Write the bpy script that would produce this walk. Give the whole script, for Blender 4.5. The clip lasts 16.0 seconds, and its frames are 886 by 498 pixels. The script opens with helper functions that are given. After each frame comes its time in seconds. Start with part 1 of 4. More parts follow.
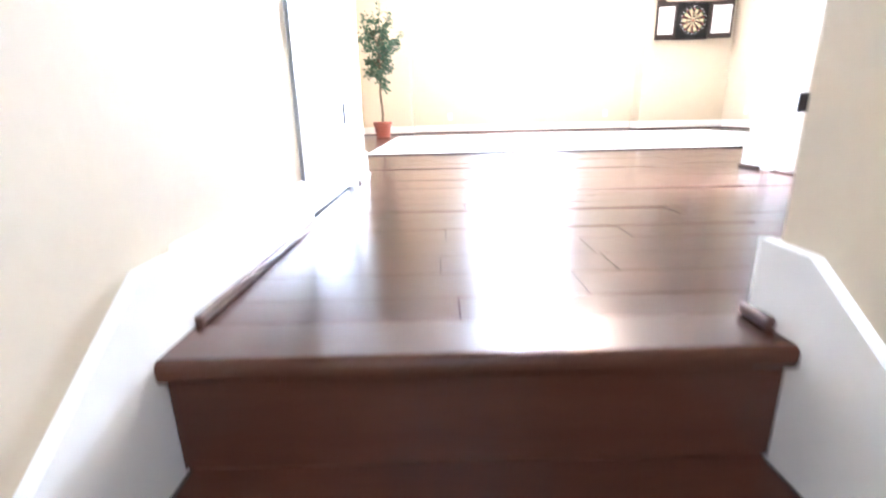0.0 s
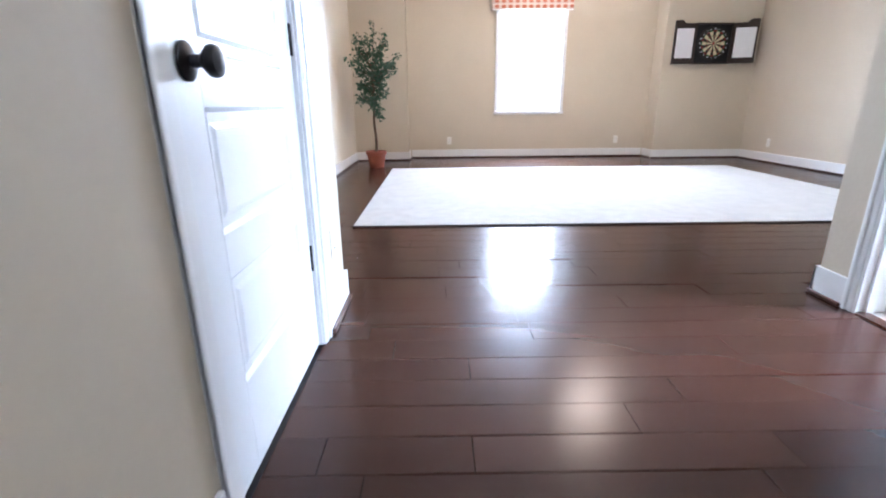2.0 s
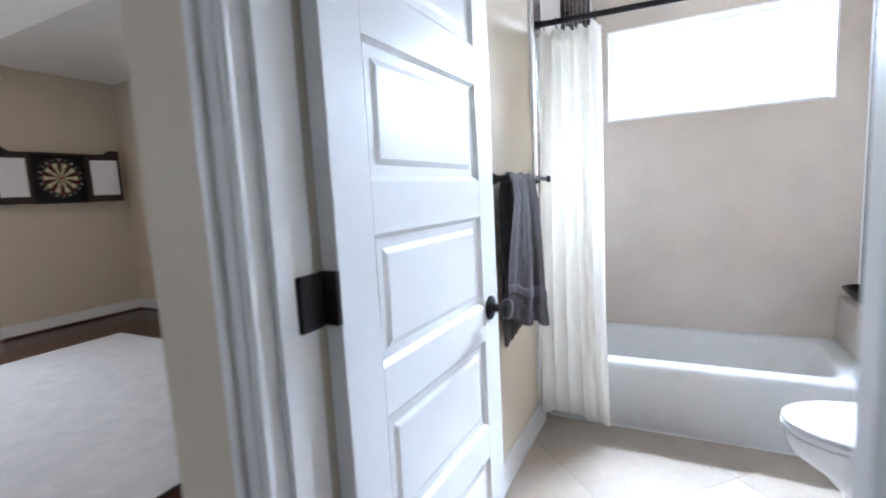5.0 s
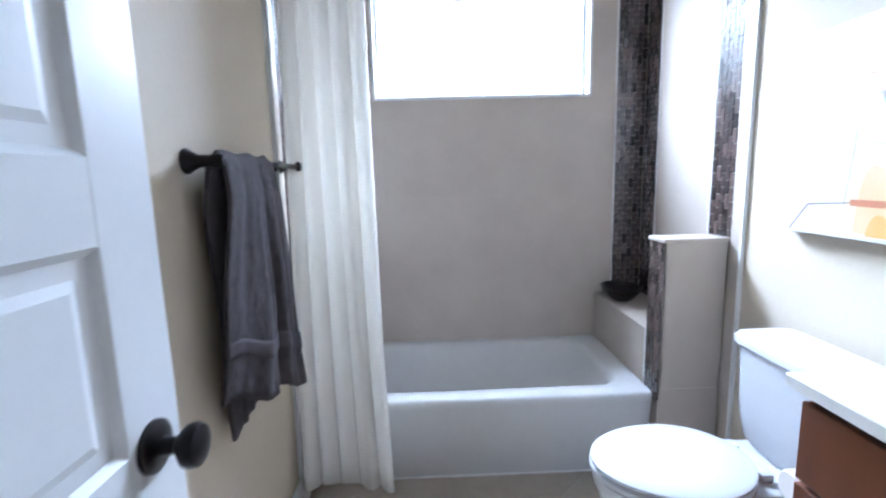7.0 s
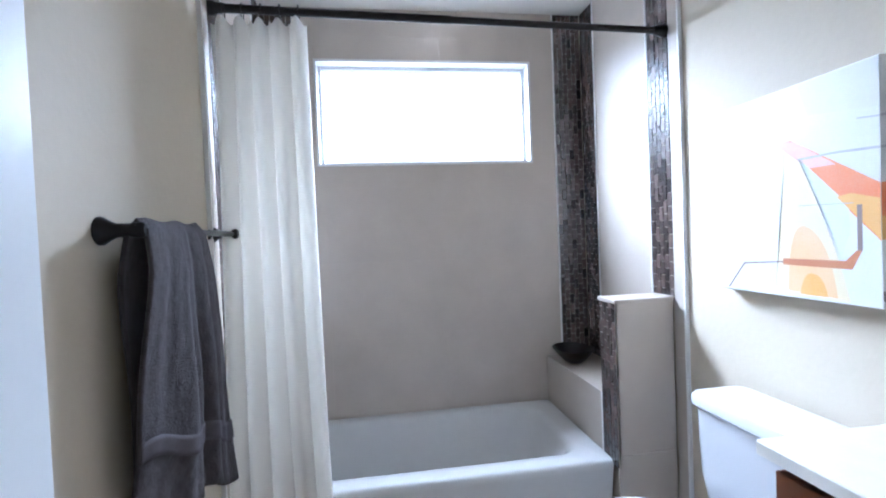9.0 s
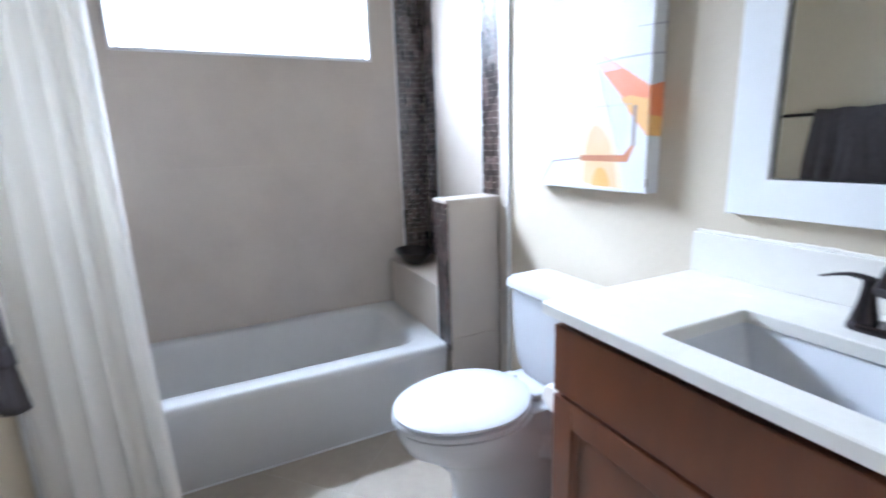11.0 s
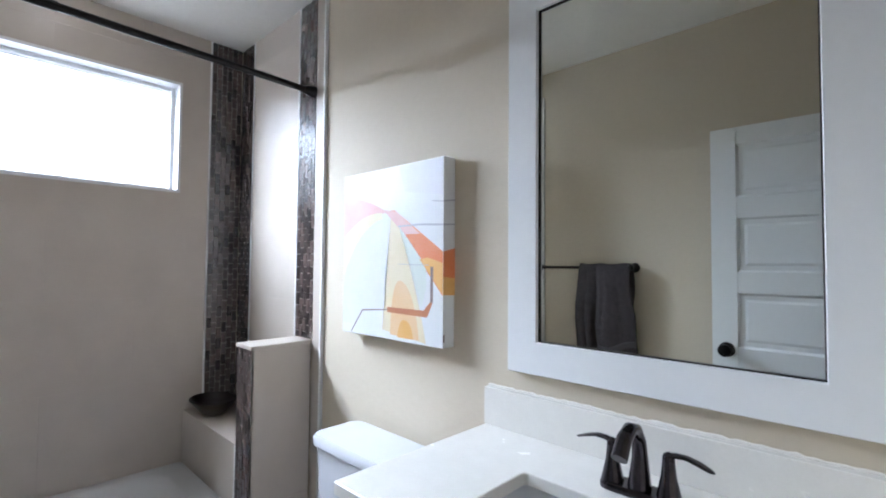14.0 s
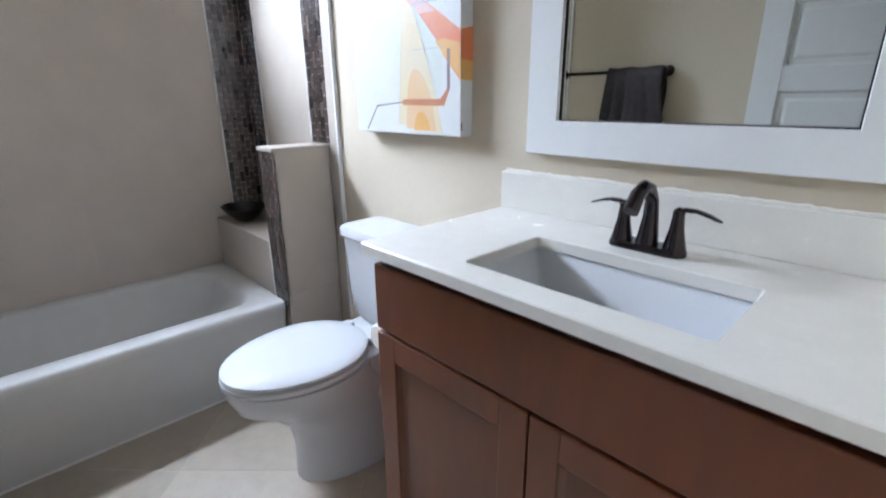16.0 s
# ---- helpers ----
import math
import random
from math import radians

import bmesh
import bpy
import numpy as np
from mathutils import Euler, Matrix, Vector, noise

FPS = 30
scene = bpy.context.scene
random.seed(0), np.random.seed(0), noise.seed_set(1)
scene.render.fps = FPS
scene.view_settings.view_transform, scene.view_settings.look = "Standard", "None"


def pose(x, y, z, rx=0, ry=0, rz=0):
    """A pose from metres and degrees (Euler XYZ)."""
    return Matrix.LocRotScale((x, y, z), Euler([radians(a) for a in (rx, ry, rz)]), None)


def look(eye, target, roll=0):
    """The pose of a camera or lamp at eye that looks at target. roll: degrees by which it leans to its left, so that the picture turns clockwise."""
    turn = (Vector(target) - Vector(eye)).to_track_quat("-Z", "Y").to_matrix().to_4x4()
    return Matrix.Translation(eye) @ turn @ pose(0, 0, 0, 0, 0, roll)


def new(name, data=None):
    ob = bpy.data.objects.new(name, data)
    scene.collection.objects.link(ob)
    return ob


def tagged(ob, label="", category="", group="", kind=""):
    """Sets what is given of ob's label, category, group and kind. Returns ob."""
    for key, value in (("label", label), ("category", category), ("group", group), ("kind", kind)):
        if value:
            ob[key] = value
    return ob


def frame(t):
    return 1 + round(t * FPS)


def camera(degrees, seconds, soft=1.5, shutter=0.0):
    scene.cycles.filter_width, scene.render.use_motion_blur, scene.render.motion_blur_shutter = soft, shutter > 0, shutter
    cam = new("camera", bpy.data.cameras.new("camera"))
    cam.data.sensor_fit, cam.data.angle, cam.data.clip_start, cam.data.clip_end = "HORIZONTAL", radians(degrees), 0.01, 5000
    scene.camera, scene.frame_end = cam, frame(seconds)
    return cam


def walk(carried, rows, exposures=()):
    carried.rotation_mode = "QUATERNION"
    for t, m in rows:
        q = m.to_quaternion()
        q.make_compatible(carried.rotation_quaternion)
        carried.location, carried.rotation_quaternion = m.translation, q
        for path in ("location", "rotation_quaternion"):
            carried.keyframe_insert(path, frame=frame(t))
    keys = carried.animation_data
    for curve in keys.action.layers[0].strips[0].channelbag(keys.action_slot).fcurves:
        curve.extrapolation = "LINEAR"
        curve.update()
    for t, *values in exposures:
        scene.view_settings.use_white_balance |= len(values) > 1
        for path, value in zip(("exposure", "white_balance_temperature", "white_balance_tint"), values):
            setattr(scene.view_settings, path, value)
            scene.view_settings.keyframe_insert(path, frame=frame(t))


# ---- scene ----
LOFT_W, BATH_W, WEST_W, STAIR_FILL_W, CAN_W, OUT_S = 570.0, 1240.0, 20.0, 4.0, 1.0, 4.5
cam = camera(87.4, 16.0, 1.9, 0.5)
ROWS = [
    (0, look((0.051, -0.72, 0.326), (0.057, 1.2, -0.235), -1.3)),
    (0.5, look((0.056, -0.559, 0.496), (-0.038, 1.374, -0.009), -1.1)),
    (1, look((0.004, -0.364, 0.627), (0.011, 1.545, 0.029), -2.4)),
    (1.5, look((0.04, -0.18, 0.738), (0.089, 1.738, 0.172), -1.5)),
    (1.7, look((0.048, -0.151, 0.8), (0.084, 1.79, 0.208), -1.1)),
    (2, look((0.057, -0.031, 0.839), (0.076, 1.877, 0.242), -0.5)),
    (2.5, look((0.09, 0.14, 0.953), (0.5, 1.959, 0.229), -2.8)),
    (3, look((0.32, 0.319, 0.983), (1.226, 1.995, 0.376), -2.7)),
    (3.5, look((0.549, 0.502, 1.138), (1.671, 2.01, 0.453), -1.1)),
    (4, look((0.785, 0.731, 1.178), (2.203, 2.069, 0.73), -1.0)),
    (4.5, look((1.026, 0.977, 1.225), (2.674, 2.034, 0.821), -2.8)),
    (5, look((1.335, 1.178, 1.256), (3.106, 2.076, 1.02), -3.0)),
    (5.2, look((1.432, 1.226, 1.254), (3.237, 2.041, 0.974), -2.5)),
    (7.5, look((2.048, 1.296, 1.257), (4.026, 1.048, 1.093), -1.8)),
    (8, look((2.058, 1.299, 1.289), (4.037, 1.01, 1.321), -1.9)),
    (10.5, look((2.054, 1.29, 1.211), (3.943, 0.79, 0.785), -1.8)),
    (11, look((2.033, 1.234, 1.209), (3.794, 0.389, 0.779), -2.0)),
    (11.5, look((2.016, 1.189, 1.197), (3.601, 0.054, 0.75), -1.6)),
    (12, look((1.999, 1.164, 1.195), (3.436, -0.149, 0.737), -1.5)),
    (12.5, look((2.0, 1.157, 1.193), (3.387, -0.202, 0.713), -1.4)),
    (13, look((2.0, 1.147, 1.22), (3.393, -0.236, 0.841), -1.3)),
    (13.5, look((1.997, 1.147, 1.275), (3.392, -0.283, 1.185), -0.4)),
    (14, look((1.997, 1.163, 1.303), (3.383, -0.277, 1.376), 0.5)),
    (14.5, look((1.996, 1.158, 1.288), (3.396, -0.27, 1.286), 0.4)),
    (15, look((1.997, 1.157, 1.25), (3.401, -0.252, 1.051), -0.0)),
    (15.5, look((1.993, 1.16, 1.204), (3.392, -0.201, 0.765), -0.4)),
    (16, look((1.988, 1.167, 1.168), (3.362, -0.15, 0.554), -0.5)),
]
EXPOSURES = [(0, 3.1, 5450, 15), (0.5, 2.42, 5250, 15), (1, 1.98, 5250, 15), (1.5, 1.42, 5280, 15), (2, 1.16, 5230, 15), (2.5, 0.84, 5200, 15), (3, 0.72, 5290, 15), (3.5, 0.48, 5320, 15), (4, 0.2, 5420, 15), (4.5, -0.02, 5480, 15), (5, -0.06, 5420, 15), (7.5, -0.9, 5150, 15), (8, -0.9, 5150, 15),
             (10.5, -0.95, 5280, 15), (11, -0.88, 5380, 15), (11.5, -0.93, 5450, 15), (12.5, -1.12, 5500, 15), (13, -1.15, 5550, 15), (14, -1.36, 5650, 15), (14.5, -1.66, 5650, 15), (15, -1.55, 5680, 15), (16, -1.38, 5700, 15)]
walk(cam, ROWS, EXPOSURES)

# ---- light ----
world = bpy.data.worlds.new("sky")
scene.world = world
world.use_nodes = True
wn = world.node_tree
sky = wn.nodes.new("ShaderNodeTexSky")
sky.sky_type = "NISHITA"
sky.sun_disc = False
sky.sun_elevation = radians(60)
sky.sun_rotation = radians(180)
wn.links.new(sky.outputs[0], wn.nodes["Background"].inputs[0])
wn.nodes["Background"].inputs[1].default_value = 0.12

sun_data = bpy.data.lights.new("sun", "SUN")
sun_data.energy, sun_data.angle, sun_data.color = 2.5, radians(0.6), (1.0, 0.95, 0.88)
sun = new("sun", sun_data)
sun.matrix_world = look((0, -6, 10.4), (0, 0, 0))


def window_light(name, m, w, h, watts, colour):
    d = bpy.data.lights.new(name, "AREA")
    d.shape, d.size, d.size_y, d.energy, d.color = "RECTANGLE", w, h, watts, colour
    ob = new(name, d)
    ob.matrix_world = m
    return ob


window_light("loft_window_light", look((1.51, 8.35, 2.3), (1.51, 4.6, 0.0)), 1.7, 1.7, LOFT_W, (0.86, 0.94, 1.0))
window_light("bath_window_light", look((5.05, 1.06, 2.53), (2.44, 0.96, 0.54)), 1.5, 0.9, BATH_W, (0.84, 0.93, 1.0))


recessed = bpy.data.lights.new("recessed_lamp", "AREA")
recessed.shape, recessed.size, recessed.energy, recessed.color = "DISK", 0.10, CAN_W, (1.0, 0.93, 0.84)
new("recessed_lamp", recessed).matrix_world = look((4.155, 0.93, 2.405), (4.1549, 0.93, 0.0))
window_light("loft_west_window_light", look((-1.75, 3.2, 1.9), (4.8, 4.4, 1.5)), 1.3, 1.2, WEST_W, (0.88, 0.95, 1.0))
# fill lamp added to brighten the stairwell; no source is in view there
window_light("added_stair_light", look((0.1, -2.55, 1.7), (0.1, 0.0, 0.1)), 0.7, 1.1, STAIR_FILL_W, (0.90, 0.95, 1.0))


# ---- materials ----
def surface(name, base, other=None, rough=0.5, metal=0.0, scale=6.0, fine=60.0, bump=0.02, rvar=0.08, stretch=(1, 1, 1), coat=0.0, random_shade=0.0, sheen=0.0, island_shade=0.0, spec=0.5):
    """A material with broad and fine variation of colour, gloss and relief."""
    m = bpy.data.materials.new(name)
    m.use_nodes = True
    t = m.node_tree
    b = t.nodes["Principled BSDF"]
    geo = t.nodes.new("ShaderNodeNewGeometry")
    mp = t.nodes.new("ShaderNodeMapping")
    mp.inputs["Scale"].default_value = stretch
    t.links.new(geo.outputs["Position"], mp.inputs[0])
    broad = t.nodes.new("ShaderNodeTexNoise")
    broad.inputs["Scale"].default_value, broad.inputs["Detail"].default_value = scale, 5
    grain = t.nodes.new("ShaderNodeTexNoise")
    grain.inputs["Scale"].default_value, grain.inputs["Detail"].default_value = fine, 3
    t.links.new(mp.outputs[0], broad.inputs[0])
    t.links.new(mp.outputs[0], grain.inputs[0])
    add = t.nodes.new("ShaderNodeMath")
    add.operation = "MULTIPLY_ADD"
    add.inputs[1].default_value = 0.35
    t.links.new(grain.outputs[0], add.inputs[0])
    sc = t.nodes.new("ShaderNodeMath")
    sc.operation = "MULTIPLY"
    sc.inputs[1].default_value = 0.65
    t.links.new(broad.outputs[0], sc.inputs[0])
    t.links.new(sc.outputs[0], add.inputs[2])
    ramp = t.nodes.new("ShaderNodeValToRGB")
    ramp.color_ramp.elements[0].position, ramp.color_ramp.elements[1].position = 0.33, 0.67
    other = other or tuple(c * 0.93 for c in base)
    ramp.color_ramp.elements[0].color, ramp.color_ramp.elements[1].color = (*other, 1), (*base, 1)
    t.links.new(add.outputs[0], ramp.inputs[0])
    colour = ramp.outputs[0]
    if random_shade or island_shade:
        info = t.nodes.new("ShaderNodeObjectInfo") if random_shade else t.nodes.new("ShaderNodeNewGeometry")
        shade_by = random_shade or island_shade
        rr = t.nodes.new("ShaderNodeMapRange")
        rr.inputs[3].default_value, rr.inputs[4].default_value = 1 - shade_by, 1 + shade_by
        t.links.new(info.outputs["Random" if random_shade else "Random Per Island"], rr.inputs[0])
        hs = t.nodes.new("ShaderNodeHueSaturation")
        t.links.new(rr.outputs[0], hs.inputs["Value"])
        t.links.new(colour, hs.inputs["Color"])
        colour = hs.outputs[0]
    t.links.new(colour, b.inputs["Base Color"])
    rm = t.nodes.new("ShaderNodeMapRange")
    rm.inputs[3].default_value, rm.inputs[4].default_value = max(0.02, rough - rvar), min(1, rough + rvar)
    t.links.new(broad.outputs[0], rm.inputs[0])
    t.links.new(rm.outputs[0], b.inputs["Roughness"])
    b.inputs["Metallic"].default_value = metal
    b.inputs["Coat Weight"].default_value = coat
    b.inputs["Sheen Weight"].default_value = sheen
    b.inputs["Specular IOR Level"].default_value = spec
    if bump:
        bp = t.nodes.new("ShaderNodeBump")
        bp.inputs["Strength"].default_value, bp.inputs["Distance"].default_value = bump, 0.01
        t.links.new(add.outputs[0], bp.inputs["Height"])
        t.links.new(bp.outputs[0], b.inputs["Normal"])
    return m


def glow(name, colour, strength):
    m = bpy.data.materials.new(name)
    m.use_nodes = True
    b = m.node_tree.nodes["Principled BSDF"]
    b.inputs["Base Color"].default_value = (0.8, 0.8, 0.8, 1)
    b.inputs["Emission Color"].default_value, b.inputs["Emission Strength"].default_value = (*colour, 1), strength
    return m


WALL = surface("beige_wall_paint", (0.60, 0.525, 0.405), (0.57, 0.497, 0.38), rough=0.72, scale=2.5, fine=45, bump=0.25, rvar=0.05)
CEIL = surface("ceiling_paint", (0.80, 0.77, 0.70), rough=0.85, scale=3, fine=60, bump=0.2)
TRIM = surface("white_trim_paint", (0.80, 0.80, 0.79), (0.76, 0.76, 0.75), rough=0.32, scale=3, fine=30, bump=0.02)
DOORP = surface("white_door_paint", (0.80, 0.81, 0.81), (0.77, 0.78, 0.78), rough=0.34, scale=2, fine=40, bump=0.03)
WOOD = surface("dark_stained_plank", (0.046, 0.0178, 0.0113), (0.043, 0.0166, 0.0106), rough=0.22, scale=1.4, fine=6, bump=0.0, rvar=0.0, stretch=(1, 7, 7), random_shade=0.13, spec=0.22)
WOODR = surface("dark_stained_plank_far", (0.046, 0.0178, 0.0113), (0.043, 0.0166, 0.0106), rough=0.22, scale=1.4, fine=6, bump=0.0, rvar=0.0, stretch=(1, 7, 7), island_shade=0.13, spec=0.22)
WOODB = surface("dark_floor_joint", (0.012, 0.006, 0.004), rough=0.6)
STAIRW = surface("dark_stair_wood", (0.056, 0.021, 0.012), (0.044, 0.016, 0.009), rough=0.27, scale=2.5, fine=12, bump=0.0, rvar=0.0, stretch=(1, 7, 7), spec=0.35)
SHOE = surface("dark_shoe_molding_wood", (0.060, 0.026, 0.017), (0.048, 0.020, 0.013), rough=0.3, scale=3, fine=12, bump=0.0, rvar=0.0)
BRONZE = surface("polished_dark_bronze", (0.066, 0.056, 0.060), (0.034, 0.029, 0.032), rough=0.19, metal=0.92, scale=14, fine=90, bump=0.0)
BLACK = surface("oil_rubbed_bronze", (0.020, 0.016, 0.015), (0.012, 0.010, 0.010), rough=0.32, metal=0.6, scale=12, fine=80, bump=0.02)
RUG = surface("cream_rug_pile", (0.45, 0.425, 0.385), (0.35, 0.33, 0.298), rough=0.95, scale=9, fine=140, bump=0.8, sheen=0.3)
RUGEDGE = surface("dark_rug_binding", (0.06, 0.05, 0.045), rough=0.9, fine=200, bump=0.3)
TILE = surface("beige_stone_tile", (0.525, 0.462, 0.392), (0.455, 0.397, 0.335), rough=0.34, scale=2.9, fine=8, bump=0.02, rvar=0.08, random_shade=0.015)
FTILE = surface("beige_floor_tile", (0.45, 0.388, 0.31), (0.37, 0.315, 0.25), rough=0.38, scale=3.5, fine=25, bump=0.04, random_shade=0.06)
GROUT = surface("grout", (0.485, 0.43, 0.36), rough=0.9, fine=150, bump=0.3)
MGROUT = surface("mosaic_grout", (0.40, 0.36, 0.31), rough=0.9, fine=150, bump=0.3)
MOSAIC = surface("brown_glass_mosaic", (0.085, 0.060, 0.052), (0.045, 0.032, 0.028), rough=0.21, scale=30, fine=120, bump=0.02, random_shade=0.75, spec=1.0)
PORC = surface("white_porcelain", (0.61, 0.615, 0.63), (0.595, 0.60, 0.615), rough=0.08, scale=3, fine=20, bump=0.0, rvar=0.03)
ACRYL = surface("white_tub_enamel", (0.66, 0.655, 0.64), (0.63, 0.625, 0.61), rough=0.15, scale=2, fine=20, bump=0.0, rvar=0.05)
QUARTZ = surface("cream_quartz", (0.76, 0.73, 0.67), (0.72, 0.69, 0.63), rough=0.24, scale=20, fine=160, bump=0.0)
CAB = surface("reddish_brown_cabinet_wood", (0.130, 0.038, 0.0115), (0.066, 0.019, 0.007), rough=0.33, scale=3.0, fine=26, bump=0.05, stretch=(1, 1, 0.22), spec=0.5)
CURT = surface("white_curtain_cloth", (0.90, 0.885, 0.85), (0.88, 0.86, 0.82), rough=0.8, scale=4, fine=220, bump=0.02, sheen=0.2)
TOWEL = surface("dark_grey_towel_terry", (0.050, 0.037, 0.038), (0.024, 0.0172, 0.0178), rough=0.95, scale=38, fine=320, bump=1.0, sheen=0.08)
TOWELB = surface("towel_woven_band", (0.068, 0.055, 0.060), (0.052, 0.042, 0.046), rough=0.8, scale=25, fine=400, bump=0.3)
for node in [n for n in CURT.node_tree.nodes if n.type == "BSDF_PRINCIPLED"]:
    tl = CURT.node_tree.nodes.new("ShaderNodeBsdfTranslucent")
    tl.inputs[0].default_value = (0.95, 0.92, 0.86, 1)
    mixer = CURT.node_tree.nodes.new("ShaderNodeMixShader")
    mixer.inputs[0].default_value = 0.42
    CURT.node_tree.links.new(node.outputs[0], mixer.inputs[1])
    CURT.node_tree.links.new(tl.outputs[0], mixer.inputs[2])
    CURT.node_tree.links.new(mixer.outputs[0], CURT.node_tree.nodes["Material Output"].inputs[0])
PLATE = surface("white_plastic", (0.80, 0.77, 0.70), rough=0.35, bump=0.0)
TERRA = surface("terracotta", (0.32, 0.085, 0.045), (0.22, 0.06, 0.035), rough=0.7, scale=9, fine=70, bump=0.15)
SOIL = surface("dark_soil", (0.03, 0.02, 0.013), rough=1.0, fine=90, bump=1.0)
BARK = surface("thin_bark", (0.15, 0.10, 0.065), (0.08, 0.05, 0.032), rough=0.85, scale=20, fine=90, bump=0.5, stretch=(1, 1, 0.2))
LEAF = surface("green_leaf", (0.045, 0.12, 0.065), (0.02, 0.065, 0.035), rough=0.45, scale=14, fine=60, bump=0.05)
DARKW = surface("espresso_wood", (0.028, 0.014, 0.010), (0.016, 0.008, 0.006), rough=0.35, scale=6, fine=40, bump=0.05, stretch=(1, 1, 6))
SCORE = surface("white_scoreboard", (0.75, 0.75, 0.77), rough=0.4, bump=0.0)
FELT = surface("black_felt", (0.012, 0.012, 0.013), rough=0.95, fine=200, bump=0.3)
CREAM = surface("cream_sisal", (0.62, 0.53, 0.33), (0.54, 0.45, 0.28), rough=0.9, scale=40, fine=300, bump=0.3)
SISAL = surface("black_sisal", (0.015, 0.014, 0.013), rough=0.9, scale=40, fine=300, bump=0.3)
DRED = surface("red_sisal", (0.28, 0.02, 0.02), rough=0.9, fine=300, bump=0.3)
DGREEN = surface("green_sisal", (0.02, 0.16, 0.05), rough=0.9, fine=300, bump=0.3)
WIRE = surface("steel_wire", (0.6, 0.6, 0.6), rough=0.3, metal=1.0, bump=0.0)
CHROME = surface("chrome", (0.75, 0.75, 0.76), rough=0.12, metal=1.0, bump=0.0)
VINYL = surface("white_vinyl", (0.80, 0.80, 0.80), rough=0.35, bump=0.0)
OUT = glow("bright_daylight_haze", (0.93, 0.97, 1.0), OUT_S)
LAMPG = glow("lamp_lens", (1.0, 0.97, 0.92), 0.9)
MIRROR = bpy.data.materials.new("mirror_silver")
MIRROR.use_nodes = True
MIRROR.node_tree.nodes["Principled BSDF"].inputs["Metallic"].default_value = 1.0
MIRROR.node_tree.nodes["Principled BSDF"].inputs["Roughness"].default_value = 0.01
MIRROR.node_tree.nodes["Principled BSDF"].inputs["Base Color"].default_value = (0.77, 0.80, 0.77, 1)
GLASS = bpy.data.materials.new("window_glass")
GLASS.use_nodes = True
GLASS.node_tree.nodes["Principled BSDF"].inputs["Transmission Weight"].default_value = 1.0
GLASS.node_tree.nodes["Principled BSDF"].inputs["Roughness"].default_value = 0.0
GLASS.node_tree.nodes["Principled BSDF"].inputs["IOR"].default_value = 1.45


# ---- building helpers ----
def box(bm, x0, x1, y0, y1, z0, z1, bev=0.0, seg=2):
    vs = [bm.verts.new((x, y, z)) for x in (x0, x1) for y in (y0, y1) for z in (z0, z1)]
    fs = [bm.faces.new([vs[i] for i in q]) for q in ((0, 1, 3, 2), (4, 6, 7, 5), (0, 4, 5, 1), (2, 3, 7, 6), (0, 2, 6, 4), (1, 5, 7, 3))]
    if bev:
        es = list({e for f in fs for e in f.edges})
        bmesh.ops.bevel(bm, geom=es, offset=bev, segments=seg, affect="EDGES", profile=0.5, clamp_overlap=True)


def rings(bm, loops, cap_start=True, cap_end=True, closed=True):
    """Skin a run of equal loops of points."""
    made = [[bm.verts.new(p) for p in loop] for loop in loops]
    n = len(made[0])
    for a, b in zip(made, made[1:]):
        for i in range(n if closed else n - 1):
            j = (i + 1) % n
            bm.faces.new((a[i], a[j], b[j], b[i]))
    if cap_start:
        bm.faces.new(list(reversed(made[0])))
    if cap_end:
        bm.faces.new(made[-1])
    return made


def lathe(bm, profile, m=None, seg=24, caps=True):
    """Turn (radius, height) pairs about z, then move by m."""
    m = m or Matrix()
    loops = [[m @ Vector((r * math.cos(a), r * math.sin(a), z)) for a in [2 * math.pi * k / seg for k in range(seg)]] for r, z in profile]
    rings(bm, loops, caps, caps)


def tube(bm, points, radii, seg=10):
    """A round bar along a bent line."""
    points = [Vector(p) for p in points]
    loops = []
    side = None
    for i, p in enumerate(points):
        d = (points[min(i + 1, len(points) - 1)] - points[max(i - 1, 0)]).normalized()
        if side is None:
            side = d.orthogonal().normalized()
        side = (side - d * side.dot(d)).normalized()
        up = d.cross(side)
        r = radii[i] if isinstance(radii, (list, tuple)) else radii
        loops.append([p + (side * math.cos(a) + up * math.sin(a)) * r for a in [2 * math.pi * k / seg for k in range(seg)]])
    rings(bm, loops)


def mesh_of(name, bm, material, smooth=False):
    bmesh.ops.recalc_face_normals(bm, faces=bm.faces)
    me = bpy.data.meshes.new(name)
    bm.to_mesh(me)
    bm.free()
    me.materials.append(material)
    if smooth:
        for p in me.polygons:
            p.use_smooth = True
    return me


def part(name, bm, material, parent=None, label="", smooth=False):
    ob = new(name, mesh_of(name, bm, material, smooth))
    if smooth:
        ob.data.set_sharp_from_angle(angle=radians(40))
    ob.parent = parent
    return tagged(ob, label)


def boxes(name, material, parent, *bs, bev=0.0, label="", smooth=False):
    bm = bmesh.new()
    for b in bs:
        box(bm, *b, bev=bev)
    return part(name, bm, material, parent, label, smooth)


def thing(name, label, category, group="", kind="", at=(0, 0, 0)):
    ob = new(name)
    ob.empty_display_size = 0.1
    return tagged(ob, label, category, group, kind)


def setting(name, material, *bs, label="", category="", bev=0.0):
    return tagged(boxes(name, material, None, *bs, bev=bev), label, category, "", "structure")


